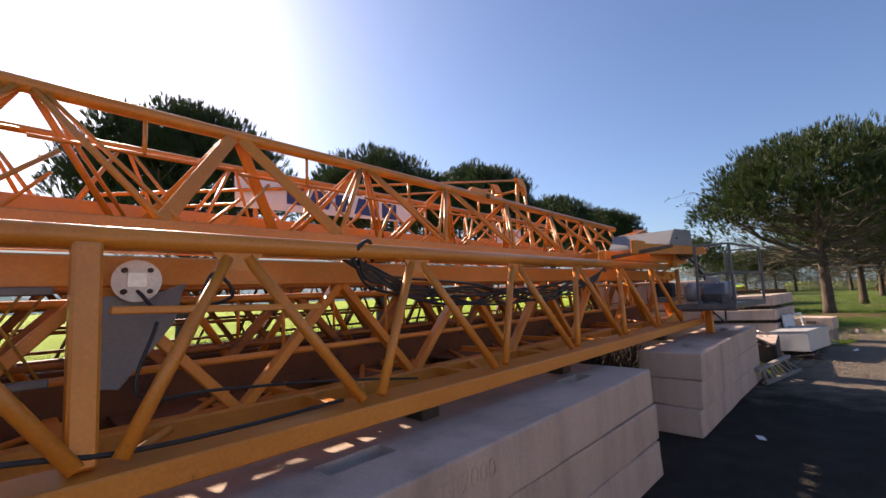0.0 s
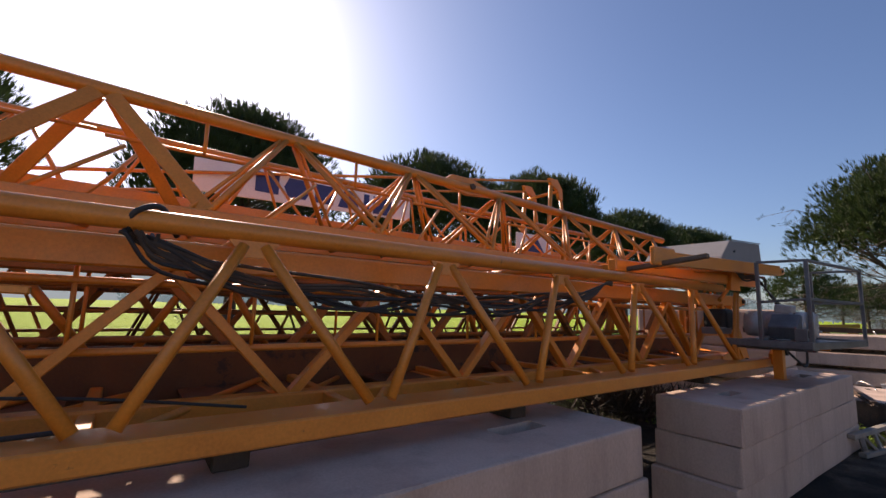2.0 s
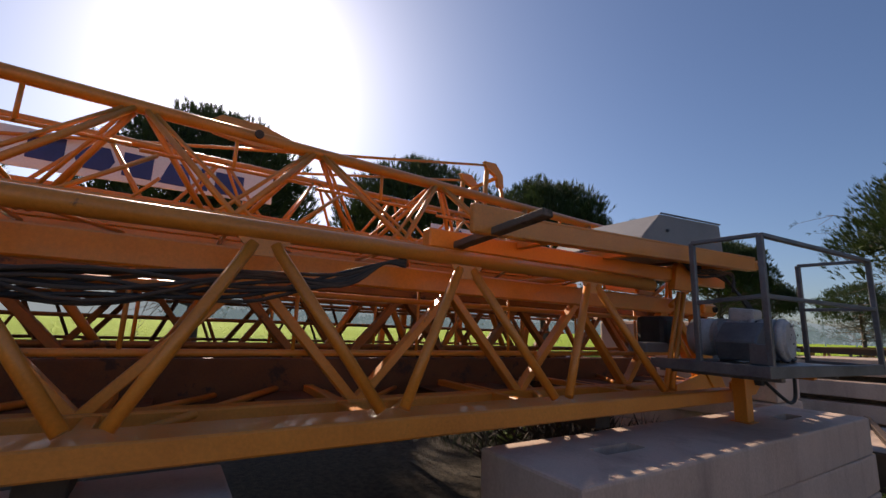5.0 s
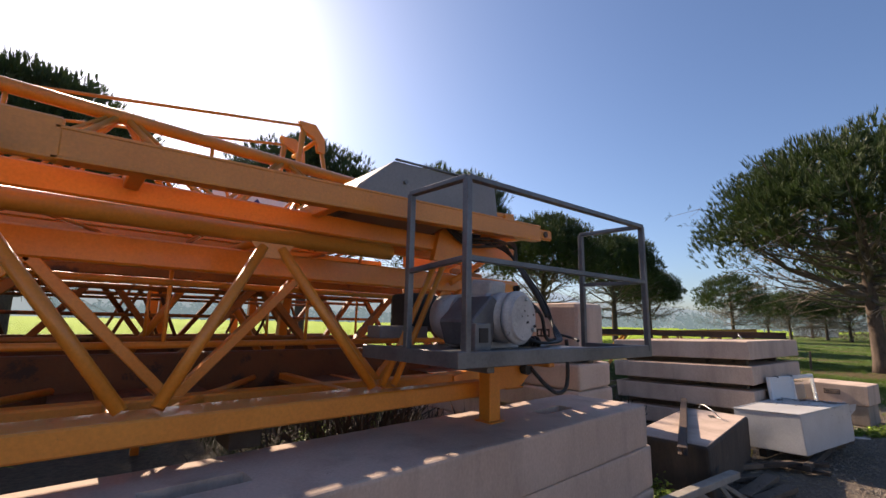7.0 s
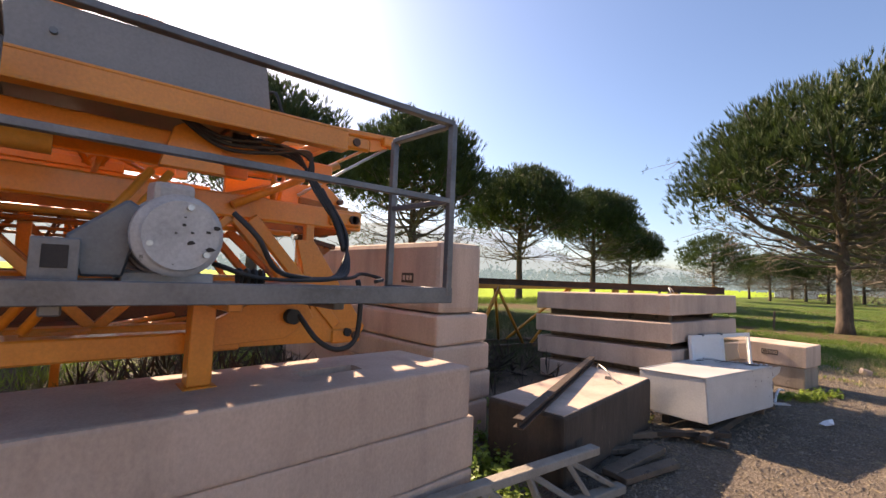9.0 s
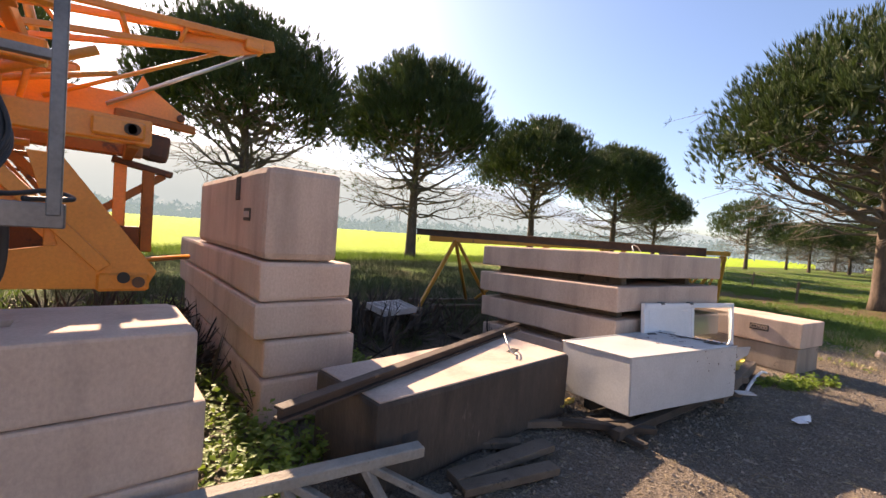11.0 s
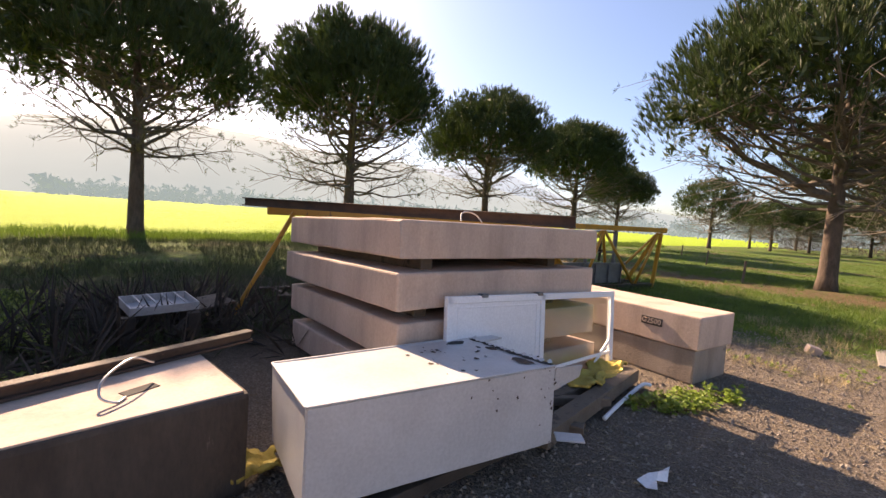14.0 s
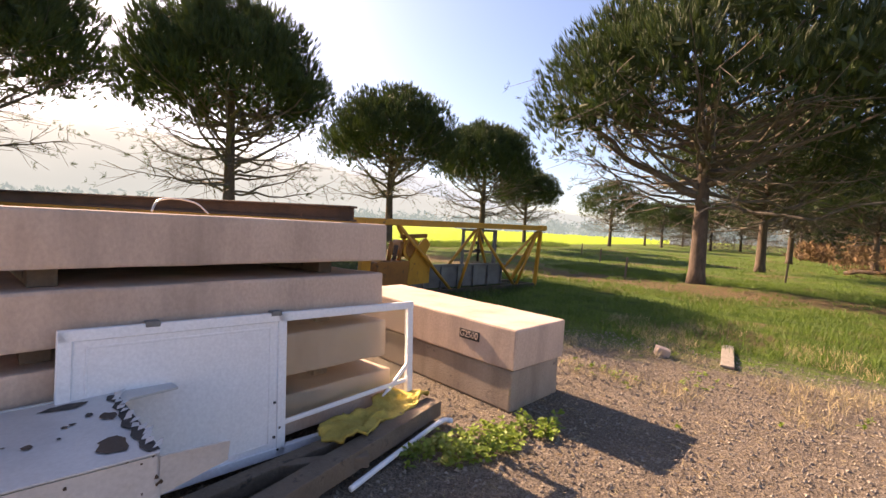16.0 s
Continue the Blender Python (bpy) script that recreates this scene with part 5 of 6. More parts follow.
def cabinet():
    c = thing("metal_cabinet", (-0.4, 14.1, 0.14), "white sheet-metal cabinet lying on its side with peeling rust", "cabinet")
    lo = [(-0.209, 13.313, 0.18), (-0.95, 13.45, 0.14), (-0.74, 14.83, 0.14), (0.09, 14.755, 0.195)]
    hi = [(-0.242, 13.325, 0.648), (-0.973, 13.443, 0.602), (-0.76, 14.82, 0.622), (0.075, 14.745, 0.672)]
    bm = bmesh.new()
    lv, hv = [bm.verts.new(p) for p in lo], [bm.verts.new(p) for p in hi]
    bm.faces.new(lv)
    bm.faces.new(hv[::-1])
    for i in range(4):
        j = (i + 1) % 4
        bm.faces.new((lv[i], hv[i], hv[j], lv[j]))
    bmesh.ops.recalc_face_normals(bm, faces=bm.faces)
    bmesh.ops.bevel(bm, geom=list(bm.edges), offset=0.008, segments=2, affect="EDGES")
    bmesh.ops.subdivide_edges(bm, edges=[e for e in bm.edges if e.calc_length() > 0.4], cuts=8, use_grid_fill=True)
    for v in bm.verts:
        v.co += noise.noise_vector(v.co * 4) * 0.004
    part("shell", bm, WHITE_PAINT, c)
    for a, b in ((0, 1), (0, 3), (1, 2)):
        bar_part("seam", Vector(hi[a]) + Vector((0, 0, 0.003)), Vector(hi[b]) + Vector((0, 0, 0.003)), 0.016, 0.008, WHITE_PAINT, c, bevel=0.002)
    rng = random.Random(8)

    def on_top(s_, t_, up=0.004):
        p = Vector(hi[0]).lerp(Vector(hi[3]), s_).lerp(Vector(hi[1]).lerp(Vector(hi[2]), s_), t_)
        return p + Vector((0, 0, up))

    def patch(name, ps, pt, rs, rt, mat, n=11, label="peeled rusty patch"):
        bm = bmesh.new()
        bm.faces.new([bm.verts.new(on_top(ps + rs * math.cos(q) * rng.uniform(0.55, 1.25), pt + rt * math.sin(q) * rng.uniform(0.55, 1.25))) for q in (k2 * 2 * math.pi / n for k2 in range(n))])
        part(name, bm, mat, c, label)

    for k in range(26):
        s_ = 0.45 + 0.5 * rng.random() ** 0.7
        r = rng.uniform(0.004, 0.011)
        patch("paint_chip", s_, rng.uniform(0.08, 0.92), r, r * rng.uniform(1.0, 3.2), RUSTY if k % 4 else DARK_HOLE, 7, "small chip down to dark metal")
    patch("bare_patch", 0.93, 0.20, 0.035, 0.11, RUSTY)
    patch("bare_patch", 0.87, 0.86, 0.055, 0.06, DARK_HOLE, 13)
    patch("bare_patch", 0.95, 0.58, 0.02, 0.06, RUSTY)
    # torn edge at the end: a dark ragged gap and curled flakes of sheet
    bm = bmesh.new()
    edge = [on_top(1.004, 0.02 + 0.075 * k, 0.005) for k in range(13)]
    back = [on_top(0.985 - 0.03 * abs(noise.noise(Vector((k * 0.9, 3.1, 0)))) - 0.012 * (k % 2), 0.02 + 0.075 * k, 0.005) for k in range(13)]
    for k in range(12):
        bm.faces.new([bm.verts.new(p) for p in (edge[k], edge[k + 1], back[k + 1], back[k])])
    part("torn_edge", bm, DARK_HOLE, c, "ragged torn rusty edge")
    for k in range(15):
        t_ = 0.05 + 0.06 * k
        p = on_top(0.975 + 0.018 * rng.random(), t_, 0.006)
        bm = bmesh.new()
        q = [p, p + Vector((-0.03, 0.01 + 0.02 * rng.random(), 0.004)), p + Vector((-0.02, 0.03 + 0.02 * rng.random(), 0.018 * rng.random())), p + Vector((0.012, 0.024, 0.012 * rng.random()))]
        bm.faces.new([bm.verts.new(v) for v in q])
        part("paint_flake", bm, WHITE_PAINT, c)
    # rust blotches on the long side near the torn end
    lo_, hi_ = (Vector(lo[0]), Vector(lo[3])), (Vector(hi[0]), Vector(hi[3]))
    side = Vector((hi_[1] - hi_[0]).cross(Vector((0, 0, 1)))).normalized()
    side = side if side.x > 0 else -side
    for k in range(22):
        s_, t_ = (1 - 0.42 * rng.random() ** 1.6, 1 - 0.75 * rng.random() ** 1.5) if k < 18 else (0.985 - 0.03 * rng.random(), rng.random())
        p = lo_[0].lerp(lo_[1], s_).lerp(hi_[0].lerp(hi_[1], s_), t_) + side * 0.0062
        r = rng.uniform(0.003, 0.009)
        u_, w_ = (hi_[1] - hi_[0]).normalized(), Vector((0, 0, 1))
        bm = bmesh.new()
        bm.faces.new([bm.verts.new(p + u_ * r * math.cos(q) * rng.uniform(0.4, 1.4) + w_ * r * math.sin(q) * rng.uniform(0.5, 1.6)) for q in (k2 * 0.785 for k2 in range(8))])
        part("rust_spot", bm, RUSTY, c, "brown rust spot")
    plate("torn_flange", [on_top(1.0, 0.80, -0.01), on_top(1.17, 0.86, -0.015), on_top(1.17, 0.99, -0.02), on_top(1.0, 1.0, -0.01)], 0.012, (0, 0, 1), WHITE_PAINT, c, bevel=0)
    plate("torn_flange", [on_top(1.0, 0.0, -0.01), on_top(1.15, 0.0, -0.02), on_top(1.15, 0.02, -0.10), on_top(1.0, 0.02, -0.16)], 0.008, (1, 0, 0), WHITE_PAINT, c, bevel=0)
    bar_part("torn_flange", (0.08, 14.8, 0.22), (0.2, 14.92, 0.22), 0.10, 0.012, WHITE_PAINT, c, bevel=0.002)
    return c


cabinet()


def old_door():
    c = thing("door_panel", (-0.6, 15.7, 0.05), "white door panel with a dusty glazed half leaning on the slabs", "door")
    a, b = Vector((-0.80, 14.62, 0.94)), Vector((-0.58, 16.72, 0.885))
    e = (b - a).normalized()
    down = Vector((0.08, 0, -0.9)) - e * Vector((0.08, 0, -0.9)).dot(e)
    d = down.normalized()
    n = e.cross(d).normalized()
    L, Hh = (b - a).length, 0.87

    FRONT = 1.0 if n.x > 0 else -1.0

    def q(s, t, o=0.0):
        return a + e * (s * L) + d * (t * Hh) + n * o

    def strip(name, s0, t0, s1, t1, w=0.055, th=0.045, mat=WHITE_PLASTIC):
        return bar_part(name, q(s0, t0), q(s1, t1), w, th, mat, c, up=n, bevel=0.004)

    strip("frame", 0, 0.03, 1, 0.03)
    strip("frame", 0, 0.97, 1, 0.97)
    for s in (0.013, 0.49, 0.985):
        strip("frame", s, 0.0, s, 1.0)
    pts = [q(0.02, 0.04, -0.012), q(0.48, 0.04, -0.012), q(0.48, 0.96, -0.012), q(0.02, 0.96, -0.012)]
    plate("panel", pts, 0.02, n, WHITE_PLASTIC, c, bevel=0.002)
    for s0, t0, s1, t1 in ((0.05, 0.10, 0.455, 0.10), (0.05, 0.90, 0.455, 0.90), (0.05, 0.10, 0.05, 0.90), (0.455, 0.10, 0.455, 0.90)):
        bar_part("panel_bead", q(s0, t0, 0.010 * FRONT), q(s1, t1, 0.010 * FRONT), 0.012, 0.012, WHITE_PLASTIC, c, up=n, bevel=0.002)
    for s0, t0 in ((0.47, 0.62), (0.485, 0.80), (0.47, 0.86), (0.48, 0.95)):
        bar_part("screw_hole", q(s0, t0, 0.0), q(s0, t0, 0.026 * FRONT), 0.012, 0.012, DARK_HOLE, c, up=e, bevel=0)
    strip("glazing_bar", 0.5, 0.78, 0.985, 0.70, 0.03, 0.02)
    strip("glazing_bar", 0.80, 0.95, 0.985, 0.55, 0.03, 0.02)
    for s in (0.17, 0.47):
        strip("hinge", s - 0.015, 0.0, s + 0.015, 0.0, 0.03, 0.06, GREY_STEEL)
    pane = plate("glass_pane", [q(0.50, 0.05), q(0.985, 0.05), q(0.985, 0.68), q(0.50, 0.77)], 0.004, n, GLASS, c, "dusty glass pane", bevel=0)
    pane.visible_shadow = False
    return c


GLASS = bpy.data.materials.new("dusty_glass")
GLASS.use_nodes = True
gb = GLASS.node_tree.nodes["Principled BSDF"]
gb.inputs["Base Color"].default_value = (0.9, 0.92, 0.9, 1)
gb.inputs["Roughness"].default_value = 0.03
gb.inputs["Transmission Weight"].default_value = 1.0
old_door()


def timber(name, a, b, w, h, label, mat=GREY_WOOD, group="loose timber"):
    c = thing(name, (Vector(a) + Vector(b)) / 2, label, "timber", group)
    m, n = between(a, b)
    bm = bmesh.new()
    box(bm, (w, h, n), m, 0.008, 0.006, seed=a[1])
    part("timber", bm, mat, c)
    return c


# rotten frame timbers in front of the door, foam, bent pipe
for a, b, w, h, mt in (((-0.10, 14.9, 0.10), (-0.32, 16.75, 0.10), 0.13, 0.12, OLD_WOOD), ((-0.42, 15.0, 0.09), (-0.40, 16.3, 0.10), 0.09, 0.09, OLD_WOOD), ((-0.42, 15.45, 0.1), (-0.12, 15.9, 0.1), 0.07, 0.07, OLD_WOOD), ((-0.5, 15.1, 0.06), (0.0, 15.3, 0.08), 0.08, 0.06, OLD_WOOD)):
    timber("frame_timber", a, b, w, h, "dark rotten frame timber lying on the ground", mt)
for a, b, w, h in (((-0.62, 12.95, 0.06), (-0.05, 13.45, 0.10), 0.09, 0.07), ((-0.55, 13.25, 0.05), (0.0, 13.2, 0.06), 0.1, 0.06), ((-0.75, 12.7, 0.05), (-0.3, 13.5, 0.06), 0.08, 0.08), ((-0.2, 13.1, 0.09), (-0.15, 14.8, 0.09), 0.1, 0.1), ((-0.7, 13.5, 0.07), (-0.5, 14.7, 0.07), 0.12, 0.12)):
    timber("broken_timber", a, b, w * 0.72, h * 0.72, "broken dark timber under the cabinet", DEAD_WOOD if w > 0.085 else OLD_WOOD)
for a, b, w, h in (((-0.48, 11.69, 0.04), (-0.42, 12.56, 0.06), 0.13, 0.05), ((-0.37, 11.67, 0.035), (-0.21, 12.36, 0.05), 0.11, 0.05), ((-0.75, 12.1, 0.04), (-0.55, 12.4, 0.05), 0.08, 0.05)):
    timber("bark_slab", a, b, w, h, "split firewood slab on the ground", OLD_WOOD)


def wooden_truss():
    c = thing("wooden_truss", (-0.8, 11.2, 0), "grey timber truss frame lying on the ground", "timber frame")
    a, b = Vector((-0.74, 9.65, 0.27)), Vector((-0.46, 11.42, 0.31))
    e, f = Vector((-0.66, 9.75, 0.04)), Vector((-0.31, 11.55, 0.04))
    bar_part("rail", a, b, 0.09, 0.06, GREY_WOOD, c)
    bar_part("rail", e, f, 0.09, 0.06, GREY_WOOD, c)
    n = 4
    for k in range(n):
        p = a.lerp(b, (k + 0.7) / (n + 0.6))
        bar_part("web", p, e.lerp(f, (k + 0.2) / n), 0.06, 0.04, GREY_WOOD, c)
        bar_part("web", p, e.lerp(f, (k + 0.9) / n), 0.06, 0.04, GREY_WOOD, c)
    return c


wooden_truss()
pp = thing("bent_pipe", (-0.1, 16.2, 0.0), "bent pale plastic pipe on the ground", "pipe")
hose("pipe", [(-0.06, 15.72, 0.025), (-0.10, 15.95, 0.025), (-0.15, 16.35, 0.04), (-0.17, 16.66, 0.06), (-0.13, 16.74, 0.05)], 0.018, WHITE_PLASTIC, pp)


def rumpled(name, at, size, mat, label, category, seed, turn=0.0):
    bm = bmesh.new()
    bmesh.ops.create_grid(bm, x_segments=22, y_segments=34, size=0.5, matrix=pose(*at, 0, 0, turn) @ Matrix.Diagonal((*size, 1)))
    for v in bm.verts:
        v.co.z = at[2] + size[2] * (0.5 + noise.noise(v.co * 5 + Vector((seed, 0, 0))) + 0.45 * noise.noise(v.co * 17))
        v.co.xy += noise.noise_vector(v.co * 6 + Vector((seed, 5, 0))).xy * 0.05 + noise.noise_vector(v.co * 23).xy * 0.03
    got = bmesh.ops.extrude_face_region(bm, geom=list(bm.faces))
    bmesh.ops.translate(bm, verts=[v for v in got["geom"] if isinstance(v, bmesh.types.BMVert)], vec=(0, 0, 0.02))
    bmesh.ops.recalc_face_normals(bm, faces=bm.faces)
    return tagged(part(name, bm, mat, smooth=True), label, category)


rumpled("foam_sheet", (-0.42, 16.25, 0.14), (0.26, 0.9, 0.07), FOAM, "crumpled yellow foam sheet on old timbers", "foam", 3, 8)
rumpled("foam_sheet", (-0.88, 13.28, 0.03), (0.2, 0.4, 0.09), FOAM, "yellow foam scraps beside the dark block", "foam", 9, 10)


def litter():
    c = thing("torn_paper", (0.5, 15.25, 0.0), "torn white plastic scrap on the ground", "litter")
    bm = bmesh.new()
    outline = [(0, 0), (0.10, 0.03), (0.13, 0.08), (0.24, 0.06), (0.30, 0.09), (0.2, 0.12), (0.14, 0.14), (0.06, 0.10), (-0.07, 0.16), (-0.04, 0.08)]
    vs = [bm.verts.new((0.46 + 0.9 * y, 15.12 + 0.95 * x, 0.02 + 0.02 * ((i * 7) % 3))) for i, (x, y) in enumerate(outline)]
    f = bm.faces.new(vs)
    bmesh.ops.triangulate(bm, faces=[f])
    got = bmesh.ops.extrude_face_region(bm, geom=list(bm.faces))
    bmesh.ops.translate(bm, verts=[v for v in got["geom"] if isinstance(v, bmesh.types.BMVert)], vec=(0, 0, 0.004))
    part("sheet", bm, PAPER, c)
    d = thing("paper_scrap", (-0.3, 6.5, 0.0), "small white paper scrap on the ground", "litter")
    bm = bmesh.new()
    box(bm, (0.08, 0.12, 0.01), pose(-0.3, 6.5, 0.012, 3, 5, 25), 0.003)
    part("sheet", bm, PAPER, d)
    timber("short_plank", (1.23, 21.4, 0.03), (1.32, 20.2, 0.03), 0.14, 0.03, "pale short plank lying in the grass", GREY_WOOD, "")
    e = thing("stone_lump", (0.62, 20.2, 0), "pale broken concrete lump at the grass edge", "stone")
    bm = bmesh.new()
    box(bm, (0.16, 0.14, 0.12), pose(0.62, 20.2, 0.05, 8, 14, 30), 0.02, 0.02)
    part("lump", bm, CONCRETE, e)


litter()

# crate in the dark grass behind
cr = thing("wire_crate", (-3.75, 13.3, 0.0), "pale shallow slatted crate lying on dark rubbish", "crate")
cm = pose(-3.78, 13.28, 0.42, 0, 8, 10) @ Matrix.Diagonal((0.85, 0.85, 0.85, 1))
for sz, at_ in (((0.46, 0.74, 0.012), (0, 0, -0.045)), ((0.012, 0.74, 0.10), (0.23, 0, 0)), ((0.012, 0.74, 0.10), (-0.23, 0, 0)), ((0.46, 0.012, 0.10), (0, 0.364, 0)), ((0.46, 0.012, 0.10), (0, -0.364, 0))):
    bm = bmesh.new()
    box(bm, sz, cm @ pose(*at_), 0.003)
    part("side", bm, MOTOR_PAINT, cr)
for k in range(4):
    bm = bmesh.new()
    box(bm, (0.46, 0.02, 0.02), cm @ pose(0, -0.22 + 0.15 * k, 0.045), 0.003)
    part("slat", bm, MOTOR_PAINT, cr)
for k, (x, y) in enumerate(((-3.98, 13.0), (-3.98, 13.56), (-3.58, 13.56), (-3.58, 13.0))):
    bar_part("support", (x, y, 0.0), (x, y, 0.37 - 0.03 * (k > 1)), 0.10, 0.12, DEAD_WOOD, cr, up=(0, 1, 0))
bx = thing("broken_box", (-4.3, 13.9, 0.0), "broken dark wooden box in the rubbish", "box")
bm = bmesh.new()
box(bm, (0.4, 0.5, 0.03), pose(-4.3, 13.85, 0.28, 4, 6, 20), 0.005, 0.01)
part("lid", bm, OLD_WOOD, bx)
for p in ((-4.45, 13.68), (-4.15, 13.7), (-4.42, 14.02), (-4.14, 14.04)):
    bar_part("corner", (*p, 0.0), (*p, 0.27), 0.06, 0.05, OLD_WOOD, bx, up=(0, 1, 0))


# ---- stone pines ----
def blades(rng, pos, out, count, length, width, spread):
    """count slim triangles fanning from each of pos towards out."""
    n = len(pos)
    p = np.repeat(pos, count, 0)
    d = np.repeat(out, count, 0) + rng.normal(size=(n * count, 3)) * spread
    d /= np.linalg.norm(d, axis=1, keepdims=True)
    side = np.cross(d, rng.normal(size=(n * count, 3)))
    side /= np.linalg.norm(side, axis=1, keepdims=True) + 1e-9
    ln = length * (0.6 + 0.7 * rng.random((n * count, 1)))
    mid = p + d * ln * 0.45
    return np.stack([p, mid + side * width, p + d * ln], 1)


def limb(bm, rng, a, b, r0, r1, sag=0.0, n=6, sides=6, kink=0.15):
    a, b = Vector(a), Vector(b)
    span = (b - a).length
    line = []
    for i in range(n + 1):
        t = i / n
        q = a.lerp(b, t) + Vector((0, 0, -sag * math.sin(math.pi * t)))
        if 0 < i < n:
            q += Vector(rng.normal(size=3)) * kink * span * 0.12
        line.append(q)
    sweep(bm, line, [r0 + (r1 - r0) * i / n for i in range(n + 1)], sides)
    return line


def pine(seed, height, radius, at, label, bare=0.28, lean=0.0, dense=1.0, low=0.56, fork=None):
    """A stone pine: a trunk, rising limbs, bare lower branches and a domed crown of many tufts."""
    rng = np.random.default_rng(seed)
    c = thing("pine_tree", (0, 0, 0), label, "tree", "stone pines")
    top = height * 0.80
    bm = bmesh.new()
    trunk = [Vector((lean * (z / height) ** 2 + 0.10 * math.sin(z * 0.7 + seed) * z / height, 0.10 * math.cos(z * 0.5 + seed) * z / height, z)) for z in np.linspace(-0.15, top, 14)]
    tr = [0.30 * (height / 11) * (1.25 if i == 0 else 1.0) * (1 - 0.72 * i / 13) for i in range(14)]
    sweep(bm, trunk, tr, 12)
    part("trunk", bm, BARK, c, smooth=True)

    def on_trunk(z):
        k = max(0, min(12, int((z + 0.15) / (top + 0.15) * 13)))
        return trunk[k].lerp(trunk[k + 1], min(1, max(0, (z - trunk[k].z) / (trunk[k + 1].z - trunk[k].z))))

    bm = bmesh.new()
    zc, rz = height * low, height * (0.92 - low)
    tips, tip_out, tip_size = [], [], []
    if fork is not None:
        # one heavy limb that leaves the trunk low
        way = Vector((math.cos(fork), math.sin(fork), 0))
        heavy = limb(bm, rng, on_trunk(height * 0.30), way * radius * 0.72 + Vector((0, 0, height * 0.58)), 0.17, 0.05, sag=0.45, n=8, sides=8, kink=0.1)
        for m in (3, 4, 5, 6, 7):
            for s in (0.7, -0.7):
                turn = Vector((math.cos(fork + s), math.sin(fork + s), 0.55))
                limb(bm, rng, heavy[m], heavy[m] + turn * radius * 0.3, 0.05, 0.012, n=4, sides=5)
    # rising limbs into the crown
    for k in range(26):
        z0 = height * (0.30 + 0.42 * (k / 26))
        a = k * 2.399 + rng.normal() * 0.3
        f = 0.55 + 0.42 * rng.random()
        zz = zc + rz * math.sqrt(max(0.02, 1 - f * f)) * (0.2 + 0.6 * k / 26)
        end = Vector((radius * f * math.cos(a), radius * f * math.sin(a), max(z0 + 0.6, zz)))
        line = limb(bm, rng, on_trunk(z0), end, 0.085 * height / 11, 0.02, sag=0.35, n=6)
        for m in (3, 4, 5):
            e = line[m] + Vector((rng.normal(), rng.normal(), 0.7 + 0.5 * rng.random())) * radius * 0.22
            limb(bm, rng, line[m], e, 0.03, 0.01, n=3, sides=4)
    # bare lower branches with thin twigs and a few tufts
    for k in range(int(34)):
        z0 = height * (bare + 0.30 * rng.random())
        a = rng.random() * 6.283
        ln = radius * (0.55 + 0.5 * rng.random())
        end = on_trunk(z0) + Vector((ln * math.cos(a), ln * math.sin(a), ln * (0.02 + 0.42 * rng.random())))
        line = limb(bm, rng, on_trunk(z0), end, 0.06, 0.012, sag=0.1 + 0.4 * rng.random(), n=7, sides=5)
        for m in range(2, 8):
            for s in range(3):
                e = line[min(m, 7)] + Vector((math.cos(a) * 0.4 + rng.normal() * 0.5, math.sin(a) * 0.4 + rng.normal() * 0.5, rng.normal() * 0.35)) * (0.9 + 0.6 * rng.random())
                limb(bm, rng, line[min(m, 7)], e, 0.014, 0.006, n=2, sides=3)
                if rng.random() < (0.6 if m > 4 else 0.08):
                    tips.append(np.array(e))
                    tip_out.append(np.array([math.cos(a), math.sin(a), 0.5]))
    part("branchwork", bm, TWIG, c)
    # crown: clumps over the dome, each of many tufts
    pos, out = [], []
    n = int(290 * dense)
    for k in range(n):
        u_ = 1 - (k + 0.5) / n * 1.28
        a = k * 2.399963 + rng.normal() * 0.12
        h = math.sqrt(max(0.0, 1 - u_ * u_))
        shell = 0.86 + 0.16 * rng.random() + 0.10 * noise.noise(Vector((math.cos(a) * 2, math.sin(a) * 2, u_ * 2 + seed)))
        if rng.random() < 0.25:
            shell *= 0.75
        centre = np.array([radius * shell * h * math.cos(a) + trunk[-1].x, radius * shell * h * math.sin(a), zc + rz * shell * (u_ if u_ > 0 else u_ * 0.9) * 0.98])
        cr_ = radius * (0.13 + 0.07 * rng.random())
        m = 33 if u_ > 0.08 else (20 if u_ > -0.08 else (9 if u_ > -0.2 else 5))
        d = rng.normal(size=(m, 3))
        d[:, 2] = np.abs(d[:, 2]) * 1.1 - 0.25
        d /= np.linalg.norm(d, axis=1, keepdims=True)
        pos.append(centre + d * cr_ * np.array([1, 1, 0.85]) * (0.55 + 0.45 * rng.random((m, 1))))
        rad = np.array([h * math.cos(a), h * math.sin(a), max(u_, 0) + 0.35])
        out.append(d * 0.55 + rad * 0.6 + np.array([0, 0, 0.95]))
    tris = [blades(rng, np.concatenate(pos), np.concatenate(out), 12, 0.34, 0.019, 0.30)]
    inner = np.concatenate(pos)[::5] * np.array([0.84, 0.84, 0.97]) + np.array([0, 0, 0.1])
    tris.append(blades(rng, inner, rng.normal(size=inner.shape) + np.array([0, 0, 0.6]), 5, 0.55, 0.10, 0.5))
    if tips:
        tp = np.array(tips)
        tris.append(blades(rng, np.repeat(tp, 2, 0) + rng.normal(size=(2 * len(tp), 3)) * 0.12, np.repeat(np.array(tip_out), 2, 0), 7, 0.22, 0.02, 0.7))
    soup("crown", np.concatenate(tris), NEEDLES, c)
    return c


def put(tree, x, y, s=1.0, turn=0.0, z=0.0):
    return pose(x, y, z - 0.04, 0, 0, turn) @ Matrix.Diagonal((s, s, s, 1))


